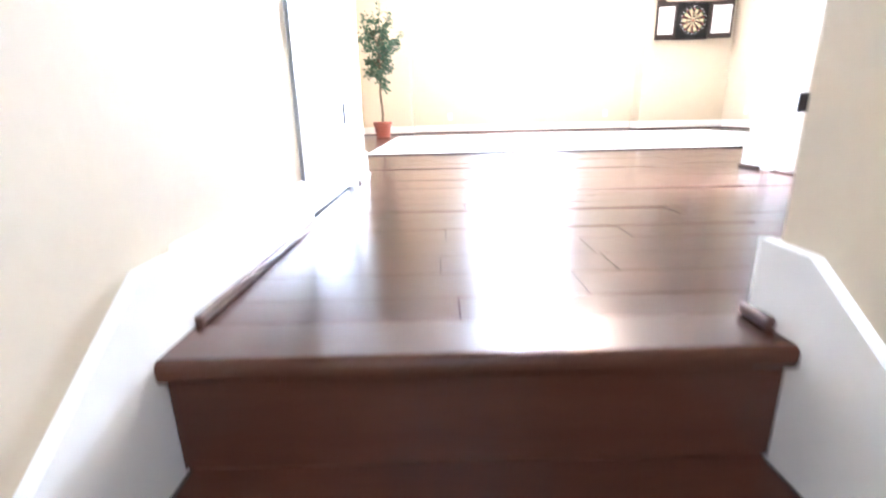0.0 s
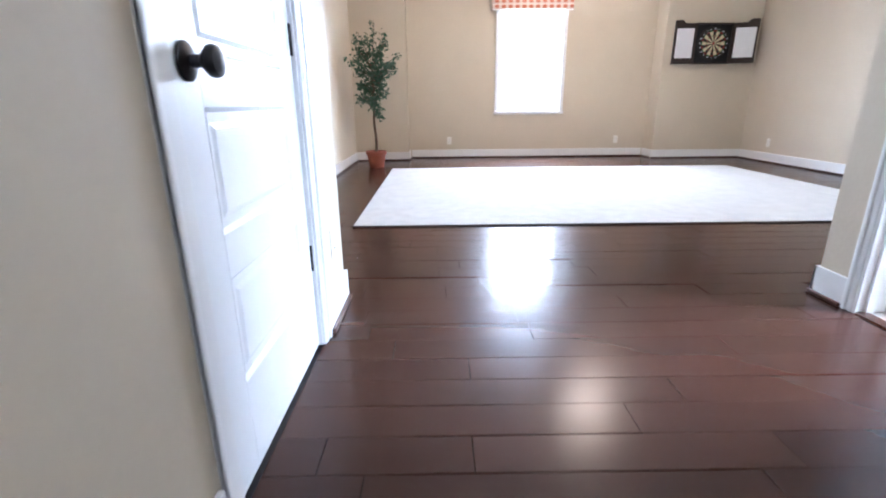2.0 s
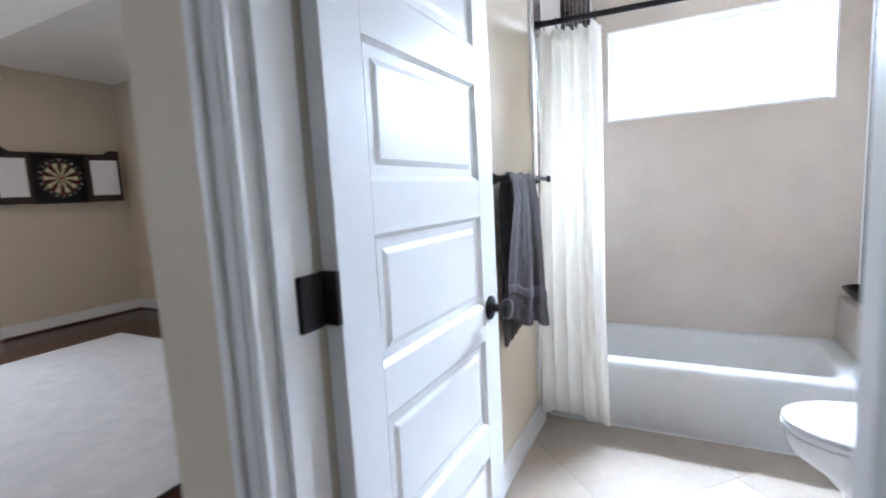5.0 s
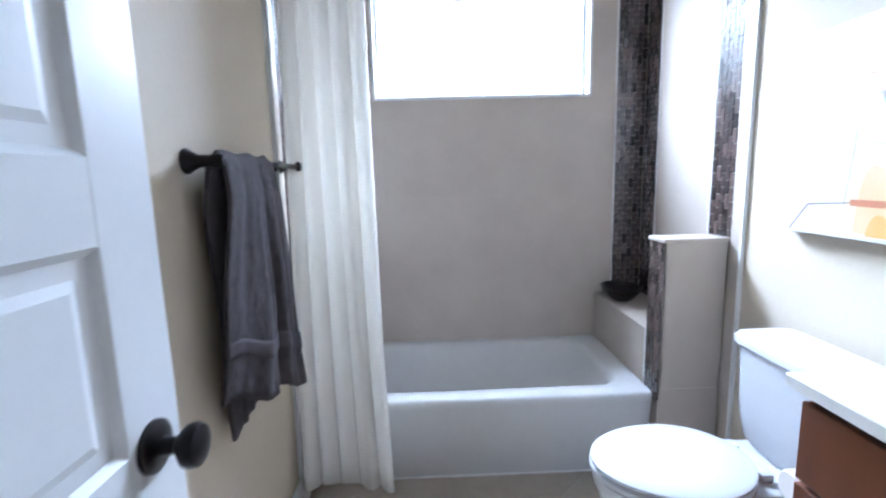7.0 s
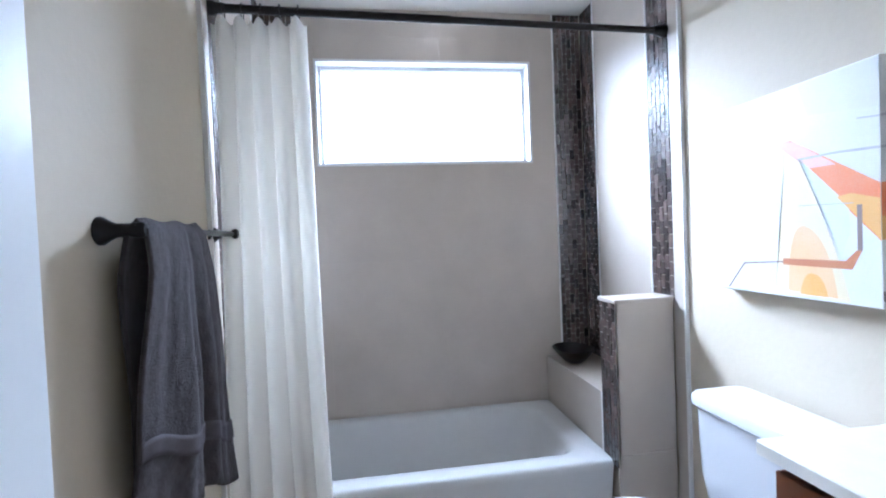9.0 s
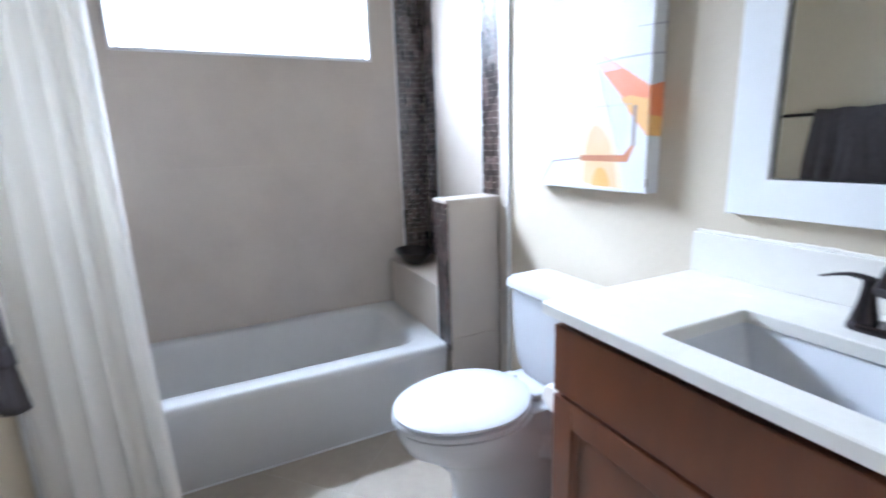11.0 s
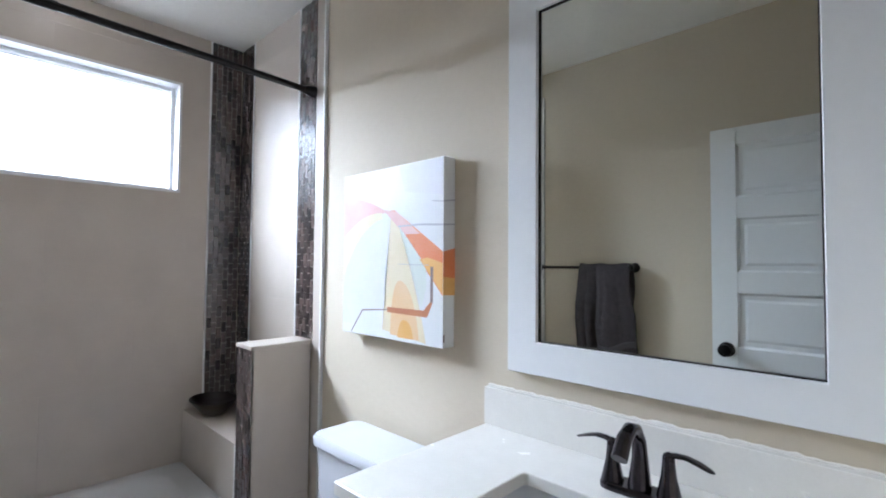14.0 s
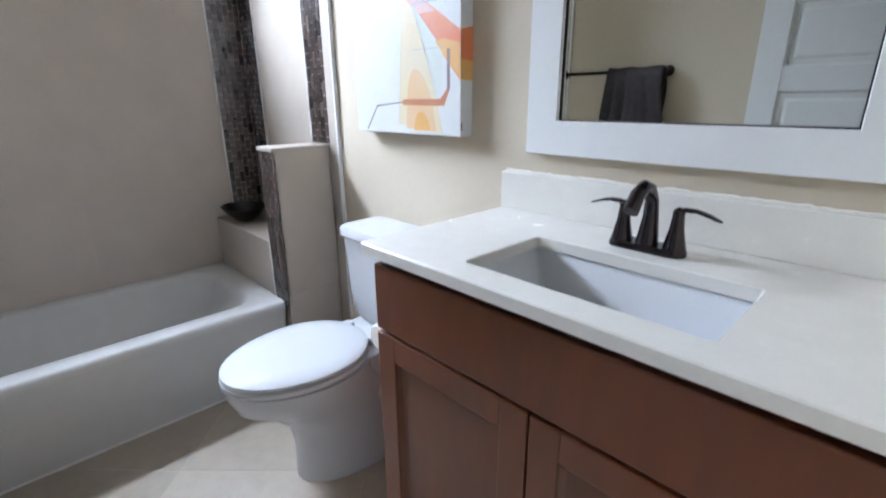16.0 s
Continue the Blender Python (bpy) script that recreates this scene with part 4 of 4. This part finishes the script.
part("tank_lid", bm, PORC, toilet, "", True)

# ---- vanity ----
van = thing("vanity_cabinet", "reddish brown wooden vanity cabinet with shaker doors", "vanity cabinet")
VX0, VX1, VY = XB1 + 0.003, 2.762, 0.612
for nm, q in (("side_panel", (VX1 - 0.018, VX1, BY0 + 0.002, VY, 0.0, 0.858)), ("side_panel", (VX0, VX0 + 0.018, BY0 + 0.002, VY, 0.0, 0.858)), ("face_rail", (VX0 + 0.018, VX1 - 0.018, VY - 0.02, VY, 0.10, 0.14)), ("face_rail", (VX0 + 0.018, VX1 - 0.018, VY - 0.02, VY, 0.66, 0.70)),
              ("face_rail", (VX0 + 0.018, VX1 - 0.018, VY - 0.02, VY, 0.80, 0.858)), ("bottom_panel", (VX0 + 0.018, VX1 - 0.018, BY0 + 0.002, VY - 0.02, 0.10, 0.118)), ("toe_kick", (VX0 + 0.018, VX1 - 0.018, VY - 0.09, VY - 0.075, 0.0, 0.10))):
    boxes(nm, CAB, van, q)
boxes("drawer_front", CAB, van, (VX0 + 0.012, VX1 - 0.004, VY + 0.001, VY + 0.021, 0.690, 0.840), bev=0.003)


def shaker(x0, x1, z0, z1):
    d = new("cabinet_door")
    d.parent = van
    for nm, q in (("stile", (x0, x0 + 0.058, VY + 0.001, VY + 0.021, z0, z1)), ("stile", (x1 - 0.058, x1, VY + 0.001, VY + 0.021, z0, z1)), ("rail", (x0 + 0.058, x1 - 0.058, VY + 0.001, VY + 0.0207, z0, z0 + 0.058)), ("rail", (x0 + 0.058, x1 - 0.058, VY + 0.001, VY + 0.0207, z1 - 0.058, z1))):
        boxes(nm, CAB, d, q, bev=0.002)
    bm = bmesh.new()
    a, b, c, e = x0 + 0.058, x1 - 0.058, z0 + 0.058, z1 - 0.058
    rings(bm, [[(a + i, VY + y, c + i), (b - i, VY + y, c + i), (b - i, VY + y, e - i), (a + i, VY + y, e - i)] for i, y in ((0, 0.016), (0.008, 0.008), (0.012, 0.0075))], False, True)
    part("door_panel", bm, CAB, d)
    return d


shaker(2.351, VX1 - 0.004, 0.115, 0.680)
shaker(VX0 + 0.012, 2.347, 0.115, 0.680)

top = thing("countertop", "cream quartz countertop with a backsplash", "countertop")
CX0, CX1, CY1, CZ0, CZ1 = XB1 + 0.002, 2.783, 0.648, 0.860, 0.885
SX0, SX1, SY0, SY1 = 2.120, 2.540, 0.352, 0.583
bm = bmesh.new()
loops = []
for x0, x1, y0, y1, r, z in ((CX0, CX1, BY0 + 0.002, CY1, 0.004, CZ0), (CX0, CX1, BY0 + 0.002, CY1, 0.004, CZ1 - 0.003), (CX0 + 0.003, CX1 - 0.003, BY0 + 0.004, CY1 - 0.003, 0.004, CZ1), (SX0 - 0.002, SX1 + 0.002, SY0 - 0.002, SY1 + 0.002, 0.009, CZ1), (SX0, SX1, SY0, SY1, 0.009, CZ1 - 0.002), (SX0, SX1, SY0, SY1, 0.009, CZ0)):
    loops.append(rrect(x0, x1, y0, y1, r, z))
loops.append(loops[0])
rings(bm, loops[:-1], False, False)
part("slab", bm, QUARTZ, top)
boxes("backsplash", QUARTZ, top, (CX0, CX1, BY0 + 0.0015, 0.183, CZ1 + 0.0005, 0.983), bev=0.002)
bm = bmesh.new()
tube(bm, [(CX0 + 0.002 + (CX1 - CX0 - 0.004) * k / 70, BY0 + 0.008, 0.984 + rnd.uniform(-0.0012, 0.0016)) for k in range(71)], [0.0042 + rnd.uniform(-0.0016, 0.0018) for k in range(71)], 8)
part("caulk_bead", bm, QUARTZ, top, "uneven cream caulk above the backsplash", True)
sink = thing("sink", "white rectangular undermount sink", "sink")
bm = bmesh.new()
e = 0.006
rings(bm, [rrect(SX0 - 0.02, SX1 + 0.02, SY0 - 0.02, SY1 + 0.02, 0.03, CZ0 - 0.001), rrect(SX0 - e, SX1 + e, SY0 - e, SY1 + e, 0.012, CZ0 - 0.001), rrect(SX0 + 0.002, SX1 - 0.002, SY0 + 0.002, SY1 - 0.002, 0.012, CZ0 - 0.012),
           rrect(SX0 + 0.03, SX1 - 0.03, SY0 + 0.015, SY1 - 0.02, 0.016, CZ0 - 0.11), rrect(SX0 + 0.06, SX1 - 0.06, SY0 + 0.04, SY1 - 0.04, 0.03, CZ0 - 0.128), rrect(2.31, 2.35, 0.45, 0.49, 0.019, CZ0 - 0.133)], False, True)
part("basin", bm, PORC, sink, "", True)
bm = bmesh.new()
lathe(bm, [(0.022, 0), (0.022, 0.004), (0.012, 0.005), (0.001, 0.004)], pose(2.33, 0.47, CZ0 - 0.133), 18)
part("drain", bm, CHROME, sink, "chrome drain", True)

faucet = thing("faucet", "dark bronze two-handle arched faucet", "faucet")
FX, FY, FZ = 2.336, 0.283, CZ1 + 0.0005
bm = bmesh.new()
rings(bm, [rrect(FX - 0.074, FX + 0.074, FY - 0.025, FY + 0.025, 0.024, FZ), rrect(FX - 0.074, FX + 0.074, FY - 0.025, FY + 0.025, 0.024, FZ + 0.008), rrect(FX - 0.069, FX + 0.069, FY - 0.022, FY + 0.022, 0.021, FZ + 0.014)])
part("base_plate", bm, BRONZE, faucet, "", True)
bm = bmesh.new()
tube(bm, [(FX, FY, FZ + 0.01), (FX, FY, FZ + 0.03), (FX, FY - 0.002, FZ + 0.066), (FX, FY + 0.002, FZ + 0.099), (FX, FY + 0.018, FZ + 0.122), (FX, FY + 0.043, FZ + 0.129), (FX, FY + 0.068, FZ + 0.118), (FX, FY + 0.086, FZ + 0.094), (FX, FY + 0.09, FZ + 0.09)], [0.022, 0.019, 0.0145, 0.0125, 0.012, 0.0125, 0.0135, 0.014, 0.014], 18)
part("spout", bm, BRONZE, faucet, "", True)
for sx in (-1, 1):
    hx = FX + sx * 0.051
    bm = bmesh.new()
    lathe(bm, [(0.022, 0.010), (0.020, 0.018), (0.013, 0.05), (0.0105, 0.075), (0.0105, 0.083), (0.008, 0.088), (0.001, 0.092)], pose(hx, FY, FZ), 20)
    h = part("handle", bm, BRONZE, faucet, "", True)
    bm = bmesh.new()
    rr = []
    for k, (d, z, wy, hz) in enumerate(((0.0, 0.083, 0.009, 0.007), (0.012, 0.088, 0.008, 0.005), (0.03, 0.089, 0.010, 0.0035), (0.05, 0.084, 0.012, 0.003), (0.066, 0.078, 0.009, 0.0025), (0.073, 0.076, 0.003, 0.0015))):
        rr.append([(hx + sx * d, FY + wy * math.cos(a), FZ + z + hz * math.sin(a)) for a in [2 * math.pi * q / 12 for q in range(12)]])
    rings(bm, rr)
    part("lever", bm, BRONZE, h, "", True)

roll = thing("toilet_paper", "white toilet paper roll beside the vanity", "toilet paper")
bm = bmesh.new()
lathe(bm, [(0.001, 0.001), (0.030, 0), (0.034, 0.006), (0.034, 0.09), (0.030, 0.10), (0.001, 0.10)], pose(2.805, 0.60, 0.63, 90, 0, 0), 24)
part("paper_roll", bm, CURT, roll, "", True)
bm = bmesh.new()
tube(bm, [(2.760, 0.485, 0.63), (2.805, 0.485, 0.63), (2.805, 0.55, 0.63)], 0.008, 10)
part("holder", bm, BLACK, roll, "", True)

# ---- mirror and painting ----
mir = thing("wall_mirror", "large mirror in a flat white frame above the vanity", "mirror")
MX0, MX1, MZ0, MZ1, MF = 2.073, 2.624, 1.117, 1.950, 0.086
boxes("glass", MIRROR, mir, (MX0 - 0.004, MX1 + 0.004, BY0 + 0.003, 0.166, MZ0 - 0.004, MZ1 + 0.004), label="clear mirror glass")
bm = bmesh.new()
M0 = MZ0 - MF * 0.93
loops = []
for i, y in ((0.0, BY0 + 0.001), (0.0, 0.178), (0.002, 0.180), (MF - 0.002, 0.180), (MF, 0.178), (MF, 0.160)):
    k = i / MF
    loops.append([(MX0 - MF + i, y, M0 + k * (MZ0 - M0)), (MX1 + MF - i, y, M0 + k * (MZ0 - M0)), (MX1 + MF - i, y, MZ1 + MF - i), (MX0 - MF + i, y, MZ1 + MF - i)])
rings(bm, loops, False, False)
part("mirror_frame", bm, TRIM, mir, "flat white painted frame")
# black bars stand in for the shadow line between glass and frame
for q in ((MX0, MX0 + 0.003, MZ0, MZ1), (MX1 - 0.003, MX1, MZ0, MZ1), (MX0 + 0.003, MX1 - 0.003, MZ0, MZ0 + 0.003), (MX0 + 0.003, MX1 - 0.003, MZ1 - 0.003, MZ1)):
    boxes("glass_shadow_line", BLACK, mir, (q[0], q[1], 0.1665, 0.170, q[2], q[3]), label="black strip for the shadow gap round the glass")

art = thing("canvas_painting", "abstract orange and white canvas painting on the wall", "painting")
AX0, AX1, AZ0, AZ1, AY = 2.917, 3.415, 1.067, 1.622, 0.205
CANVAS = surface("white_painted_canvas", (0.78, 0.78, 0.76), (0.72, 0.73, 0.74), rough=0.42, scale=7, fine=240, bump=0.06)
boxes("canvas", CANVAS, art, (AX0, AX1, BY0 + 0.002, AY, AZ0, AZ1), bev=0.002)
PAINT = {n: surface("paint_" + n, c, o, rough=0.42, scale=9, fine=200, bump=0.05) for n, c, o in (("pink", (0.72, 0.40, 0.36), (0.76, 0.56, 0.52)), ("orange", (0.72, 0.19, 0.05), (0.72, 0.30, 0.16)), ("amber", (0.74, 0.40, 0.10), (0.76, 0.47, 0.20)), ("apricot", (0.76, 0.50, 0.25), (0.77, 0.57, 0.36)), ("sand", (0.76, 0.64, 0.42), (0.77, 0.69, 0.52)), ("mint", (0.70, 0.75, 0.67), (0.74, 0.77, 0.72)), ("grey", (0.45, 0.44, 0.48), (0.55, 0.54, 0.57)), ("rust", (0.50, 0.18, 0.09), (0.55, 0.24, 0.12)), ("line", (0.22, 0.16, 0.15), (0.3, 0.22, 0.2)), ("lilac", (0.70, 0.69, 0.74), (0.74, 0.74, 0.77)))}


def stroke(mname, pts, lift, onto_side=False):
    """A painted patch on the canvas; u runs from the edge nearest the tub, v up."""
    bm = bmesh.new()
    if onto_side:
        vs = [bm.verts.new((AX0 - 0.00012 - 0.16 * lift, AY - d * (AY - BY0), AZ0 + v * (AZ1 - AZ0))) for d, v in pts]
    else:
        vs = [bm.verts.new((AX1 - u * (AX1 - AX0), AY + 0.00012 + 0.16 * lift, AZ0 + v * (AZ1 - AZ0))) for u, v in pts]
    f = bm.faces.new(vs)
    bmesh.ops.triangulate(bm, faces=[f])
    return part("brush_stroke", bm, PAINT[mname], art)


def arc(p0, p1, p2, n=10):
    return [tuple((1 - t) ** 2 * a + 2 * t * (1 - t) * b + t * t * c for a, b, c in zip(p0, p1, p2)) for t in [k / n for k in range(n + 1)]]


stroke("lilac", [(0.60, 0.99), (0.99, 0.99), (0.99, 0.80), (0.66, 0.84)], 0.0)
stroke("pink", [(0.003, 0.84)] + arc((0.003, 0.86), (0.2, 0.86), (0.46, 0.75)) + arc((0.46, 0.73), (0.22, 0.76), (0.003, 0.60)), 0.0002)
stroke("sand", [(0.003, 0.56)] + arc((0.003, 0.58), (0.22, 0.76), (0.44, 0.735)) + arc((0.44, 0.70), (0.18, 0.66), (0.003, 0.36)), 0.0003)
stroke("orange", [(0.46, 0.745), (0.56, 0.745)] + [(0.997, 0.50), (0.997, 0.27)] + [(0.60, 0.64)], 0.0003)
stroke("pink", [(0.44, 0.755), (0.58, 0.735), (0.80, 0.60), (0.66, 0.60), (0.52, 0.70)], 0.0005)
stroke("amber", [(0.997, 0.44), (0.997, 0.275), (0.80, 0.46), (0.87, 0.47)], 0.0006)
stroke("sand", arc((0.52, 0.70), (0.50, 0.35), (0.45, 0.05)) + arc((0.86, 0.01), (0.80, 0.25), (0.60, 0.66)), 0.0004)
stroke("mint", arc((0.60, 0.66), (0.72, 0.45), (0.82, 0.20)) + [(0.86, 0.30), (0.86, 0.42)], 0.0005)
stroke("mint", [(0.003, 0.24), (0.003, 0.06), (0.12, 0.06)], 0.0005)
stroke("apricot", arc((0.53, 0.03), (0.54, 0.36), (0.63, 0.34)) + arc((0.63, 0.34), (0.76, 0.30), (0.80, 0.02)), 0.0007)
stroke("amber", arc((0.60, 0.02), (0.62, 0.13), (0.67, 0.12)) + arc((0.67, 0.12), (0.73, 0.12), (0.75, 0.02)), 0.0009)
stroke("rust", [(0.50, 0.185), (0.84, 0.185), (0.89, 0.23), (0.915, 0.23), (0.87, 0.15), (0.50, 0.155)], 0.0011)
stroke("line", [(0.23, 0.155), (0.50, 0.172), (0.50, 0.166), (0.23, 0.146)], 0.0011)
stroke("line", [(0.23, 0.155), (0.10, 0.012), (0.115, 0.012), (0.235, 0.145)], 0.0011)
stroke("line", [(0.895, 0.23), (0.895, 0.42), (0.918, 0.42), (0.918, 0.23)], 0.0011)
stroke("grey", [(0.60, 0.652), (0.80, 0.655), (0.997, 0.645), (0.997, 0.635), (0.80, 0.645), (0.60, 0.645)], 0.0011)
stroke("grey", [(0.90, 0.775), (0.997, 0.765), (0.997, 0.758), (0.90, 0.77)], 0.0011)
stroke("grey", [(0.60, 0.435), (0.88, 0.43), (0.88, 0.427), (0.60, 0.432)], 0.0011)
stroke("orange", [(0, 0.50), (0.98, 0.52), (0.98, 0.36), (0, 0.37)], 0.0, True)
stroke("amber", [(0, 0.37), (0.98, 0.36), (0.98, 0.27), (0, 0.275)], 0.0002, True)
stroke("grey", [(0, 0.645), (0.98, 0.65), (0.98, 0.643), (0, 0.635)], 0.0, True)
stroke("grey", [(0, 0.768), (0.98, 0.78), (0.98, 0.772), (0, 0.758)], 0.0, True)
stroke("line", [(0.02, 0.07), (0.14, 0.07), (0.14, 0.03), (0.02, 0.03)], 0.0, True)

# ---- pieces: tiles, mosaic and planks ----
def piece_mesh(name, sx, sy, sz, material, bev):
    bm = bmesh.new()
    box(bm, 0, sx, 0, sy, 0, sz, bev, 1)
    return mesh_of(name, bm, material)


MESHES = {}


def piece(name, parent, x, y, z, sx, sy, sz, material, bev=0.0006):
    key = (name, round(sx, 4), round(sy, 4), round(sz, 4))
    if key not in MESHES:
        MESHES[key] = piece_mesh(name, sx, sy, sz, material, bev)
    ob = new(name, MESHES[key])
    ob.parent = parent
    ob.location = (x, y, z)
    return ob


# wall tiles of the tub alcove
def tile_wall(name, plane, axis, a0, a1, z0, rows, out, cuts=(), holes=()):
    w = thing(name, "large beige stone tiles on the alcove wall", "wall tile", "", "structure")
    g = 0.0002
    for r, (za, zb) in enumerate(zip(rows, rows[1:])):
        if zb <= z0:
            continue
        za = max(za, z0)
        xs = [a0] + [c for c in cuts[r % len(cuts)] if a0 < c < a1] + [a1] if cuts else [a0, a1]
        for p, q in zip(xs, xs[1:]):
            todo = [(p, q, za, zb)]
            for ha, hb, hz0, hz1 in holes:
                nxt = []
                for (s, e, u, v) in todo:
                    if e <= ha or s >= hb or v <= hz0 or u >= hz1:
                        nxt.append((s, e, u, v))
                        continue
                    if s < ha:
                        nxt.append((s, ha, u, v))
                    if e > hb:
                        nxt.append((hb, e, u, v))
                    if u < hz0:
                        nxt.append((max(s, ha), min(e, hb), u, hz0))
                    if v > hz1:
                        nxt.append((max(s, ha), min(e, hb), hz1, v))
                todo = nxt
            for s, e, u, v in todo:
                if e - s < 0.012 or v - u < 0.012:
                    continue
                if axis == "y":
                    piece("tile", w, plane - 0.0105, s + g / 2, u + g / 2, 0.0095, e - s - g, v - u - g, TILE, 0.0003)
                else:
                    piece("tile", w, s + g / 2, plane if out > 0 else plane - 0.0105, u + g / 2, e - s - g, 0.0105, v - u - g, TILE, 0.0003)
    return w


ROWS_Z = [0.0, 0.39, 0.77, 1.15, 1.53, 1.905, 2.285, TC]
CUTS = ((0.62, 1.22), (0.93, 1.53))
tile_wall("tile_wall_east", BX1, "y", 0.326, 1.648, TZ, ROWS_Z, -1, CUTS, ((0.45, 1.56, 1.64, 2.17),))
tile_wall("tile_wall_south", BY0, "x", 3.832, 4.276, 0.61, ROWS_Z, 1)
tile_wall("tile_wall_south", BY0, "x", 3.632, 3.690, 0.0, ROWS_Z, 1)
tile_wall("tile_wall_north", YN0, "x", 3.832, 4.276, TZ, ROWS_Z, -1)
tile_wall("tile_wall_north", YN0, "x", 3.632, 3.690, 0.0, ROWS_Z, -1)


# mosaic strips of upright glass bricks
def mosaic(label, plane, axis, a0, a1, z0, z1, out):
    w = thing("mosaic_strip", label, "mosaic", "", "structure")
    d = 0.007
    lo, hi = sorted((plane, plane + out * 0.006))
    boxes("grout_bed", MGROUT, w, (lo, hi, a0, a1, z0, z1) if axis == "y" else (a0, a1, lo, hi, z0, z1))
    n = max(1, round((a1 - a0) / 0.0245))
    cw = (a1 - a0) / n
    bh = 0.0535
    g = 0.0034
    base = plane + out * 0.006 if out > 0 else plane - 0.006 - d
    for c in range(n):
        z = z0 - bh * (0.0 if c % 2 else 0.5)
        while z < z1 - 0.004:
            u, v = max(z, z0), min(z + bh, z1)
            z += bh
            if v - u < 0.01:
                continue
            a = a0 + c * cw + g / 2
            jut = rnd.uniform(-0.0007, 0.0007)
            if axis == "y":
                piece("mosaic_brick", w, base + jut, a, u + g / 2, d, cw - g, v - u - g, MOSAIC, 0.001)
            else:
                piece("mosaic_brick", w, a, base + jut, u + g / 2, cw - g, d, v - u - g, MOSAIC, 0.001)
    return w


ML = "strip of brown glass mosaic bricks in the tub alcove"
mosaic(ML, BX1, "y", BY0 + 0.013, 0.318, 0.61, TC, -1)
mosaic(ML, BX1, "y", 1.656, YN0 - 0.013, TZ, TC, -1)
mosaic(ML, BY0, "x", 4.284, BX1 - 0.013, 0.61, TC, 1)
mosaic(ML, BY0, "x", 3.690, 3.824, 1.0, TC, 1)
mosaic(ML, YN0, "x", 4.284, BX1 - 0.013, TZ, TC, -1)
mosaic(ML, YN0, "x", 3.690, 3.824, TZ, TC, -1)
mosaic("strip of brown glass mosaic bricks on the low partition's end", 0.401, "x", 3.697, 3.812, TZ - 0.02, 0.985, 1)

# diagonal floor tiles, clipped to the room
SIDE, GAP = 0.619, 0.003
ftiles = bpy.data.objects["bathroom_floor"]


def clipped(poly, x0, x1, y0, y1):
    for axis, lim, keep in ((0, x0, 1), (0, x1, -1), (1, y0, 1), (1, y1, -1)):
        out = []
        for i, p in enumerate(poly):
            q = poly[(i + 1) % len(poly)]
            ip, iq = (p[axis] - lim) * keep >= 0, (q[axis] - lim) * keep >= 0
            if ip:
                out.append(p)
            if ip != iq:
                t = (lim - p[axis]) / (q[axis] - p[axis])
                out.append((p[0] + t * (q[0] - p[0]), p[1] + t * (q[1] - p[1])))
        poly = out
        if len(poly) < 3:
            return []
    return poly


S2 = SIDE * math.sqrt(2)
for i in range(-6, 6):
    for j in range(-6, 6):
        s0, s1 = 4.437 + i * S2 + GAP * 0.7, 4.437 + (i + 1) * S2 - GAP * 0.7
        d0, d1 = 2.555 + j * S2 + GAP * 0.7, 2.555 + (j + 1) * S2 - GAP * 0.7
        poly = [((s + d) / 2, (s - d) / 2) for s, d in ((s0, d0), (s1, d0), (s1, d1), (s0, d1))]
        poly = clipped(poly, XB1 - 0.04, 3.80, BY0, YN0)
        if len(poly) < 3:
            continue
        bm = bmesh.new()
        cx, cy = sum(p[0] for p in poly) / len(poly), sum(p[1] for p in poly) / len(poly)
        rings(bm, [[(x, y, -0.007) for x, y in poly], [(x, y, -0.0015) for x, y in poly], [(x + (cx - x) * 0.006, y + (cy - y) * 0.006, 0.0) for x, y in poly]])
        part("tile", bm, FTILE, ftiles)

# hardwood planks running across the hall
floor = bpy.data.objects["floor"]
PW, PG = 0.131, 0.0012
rest = []
count = 0
zone_rows = []
y = 0.992 - 9 * PW
bands = []
while y < REC:
    bands.append(y)
    y += PW
for yb in bands:
    ya, ye = max(yb, -0.022), min(yb + PW, REC)
    if ye - ya < 0.01:
        continue
    spans = [(LX0, LX1)] if ya >= LY0 - 0.01 else [(XL, XB0 + 0.045)]
    if ye > LY1:
        spans = [(-0.39, 3.41)]
    for xa, xe in spans:
        x = xa - rnd.uniform(0, 0.8)
        while x < xe:
            ln = rnd.choice((0.38, 0.5, 0.62, 0.62, 0.8, 0.95, 1.2))
            u, v = max(x, xa), min(x + ln, xe)
            x += ln
            if v - u < 0.02:
                continue
            near = ya < 4.0
            lift = rnd.uniform(-0.0004, 0.0004)
            if near and count < 300:
                key = (round(v - u, 3), round(ye - ya, 3))
                made = piece("plank", floor, u + PG / 2, ya + 0.0004, -0.0075 + lift, v - u - PG, ye - ya - 0.0008, 0.0075, WOOD, 0.0010)
                made.rotation_euler = (rnd.gauss(0, 0.0035), rnd.gauss(0, 0.001), 0)
                count += 1
            else:
                rest.append((u + PG / 2, v - PG / 2, ya + 0.0004, ye - 0.0004, -0.0075 + lift, lift))
bm = bmesh.new()
for b in rest:
    box(bm, *b)
tagged(part("far_planks", bm, WOODR, floor), kind="stuff")
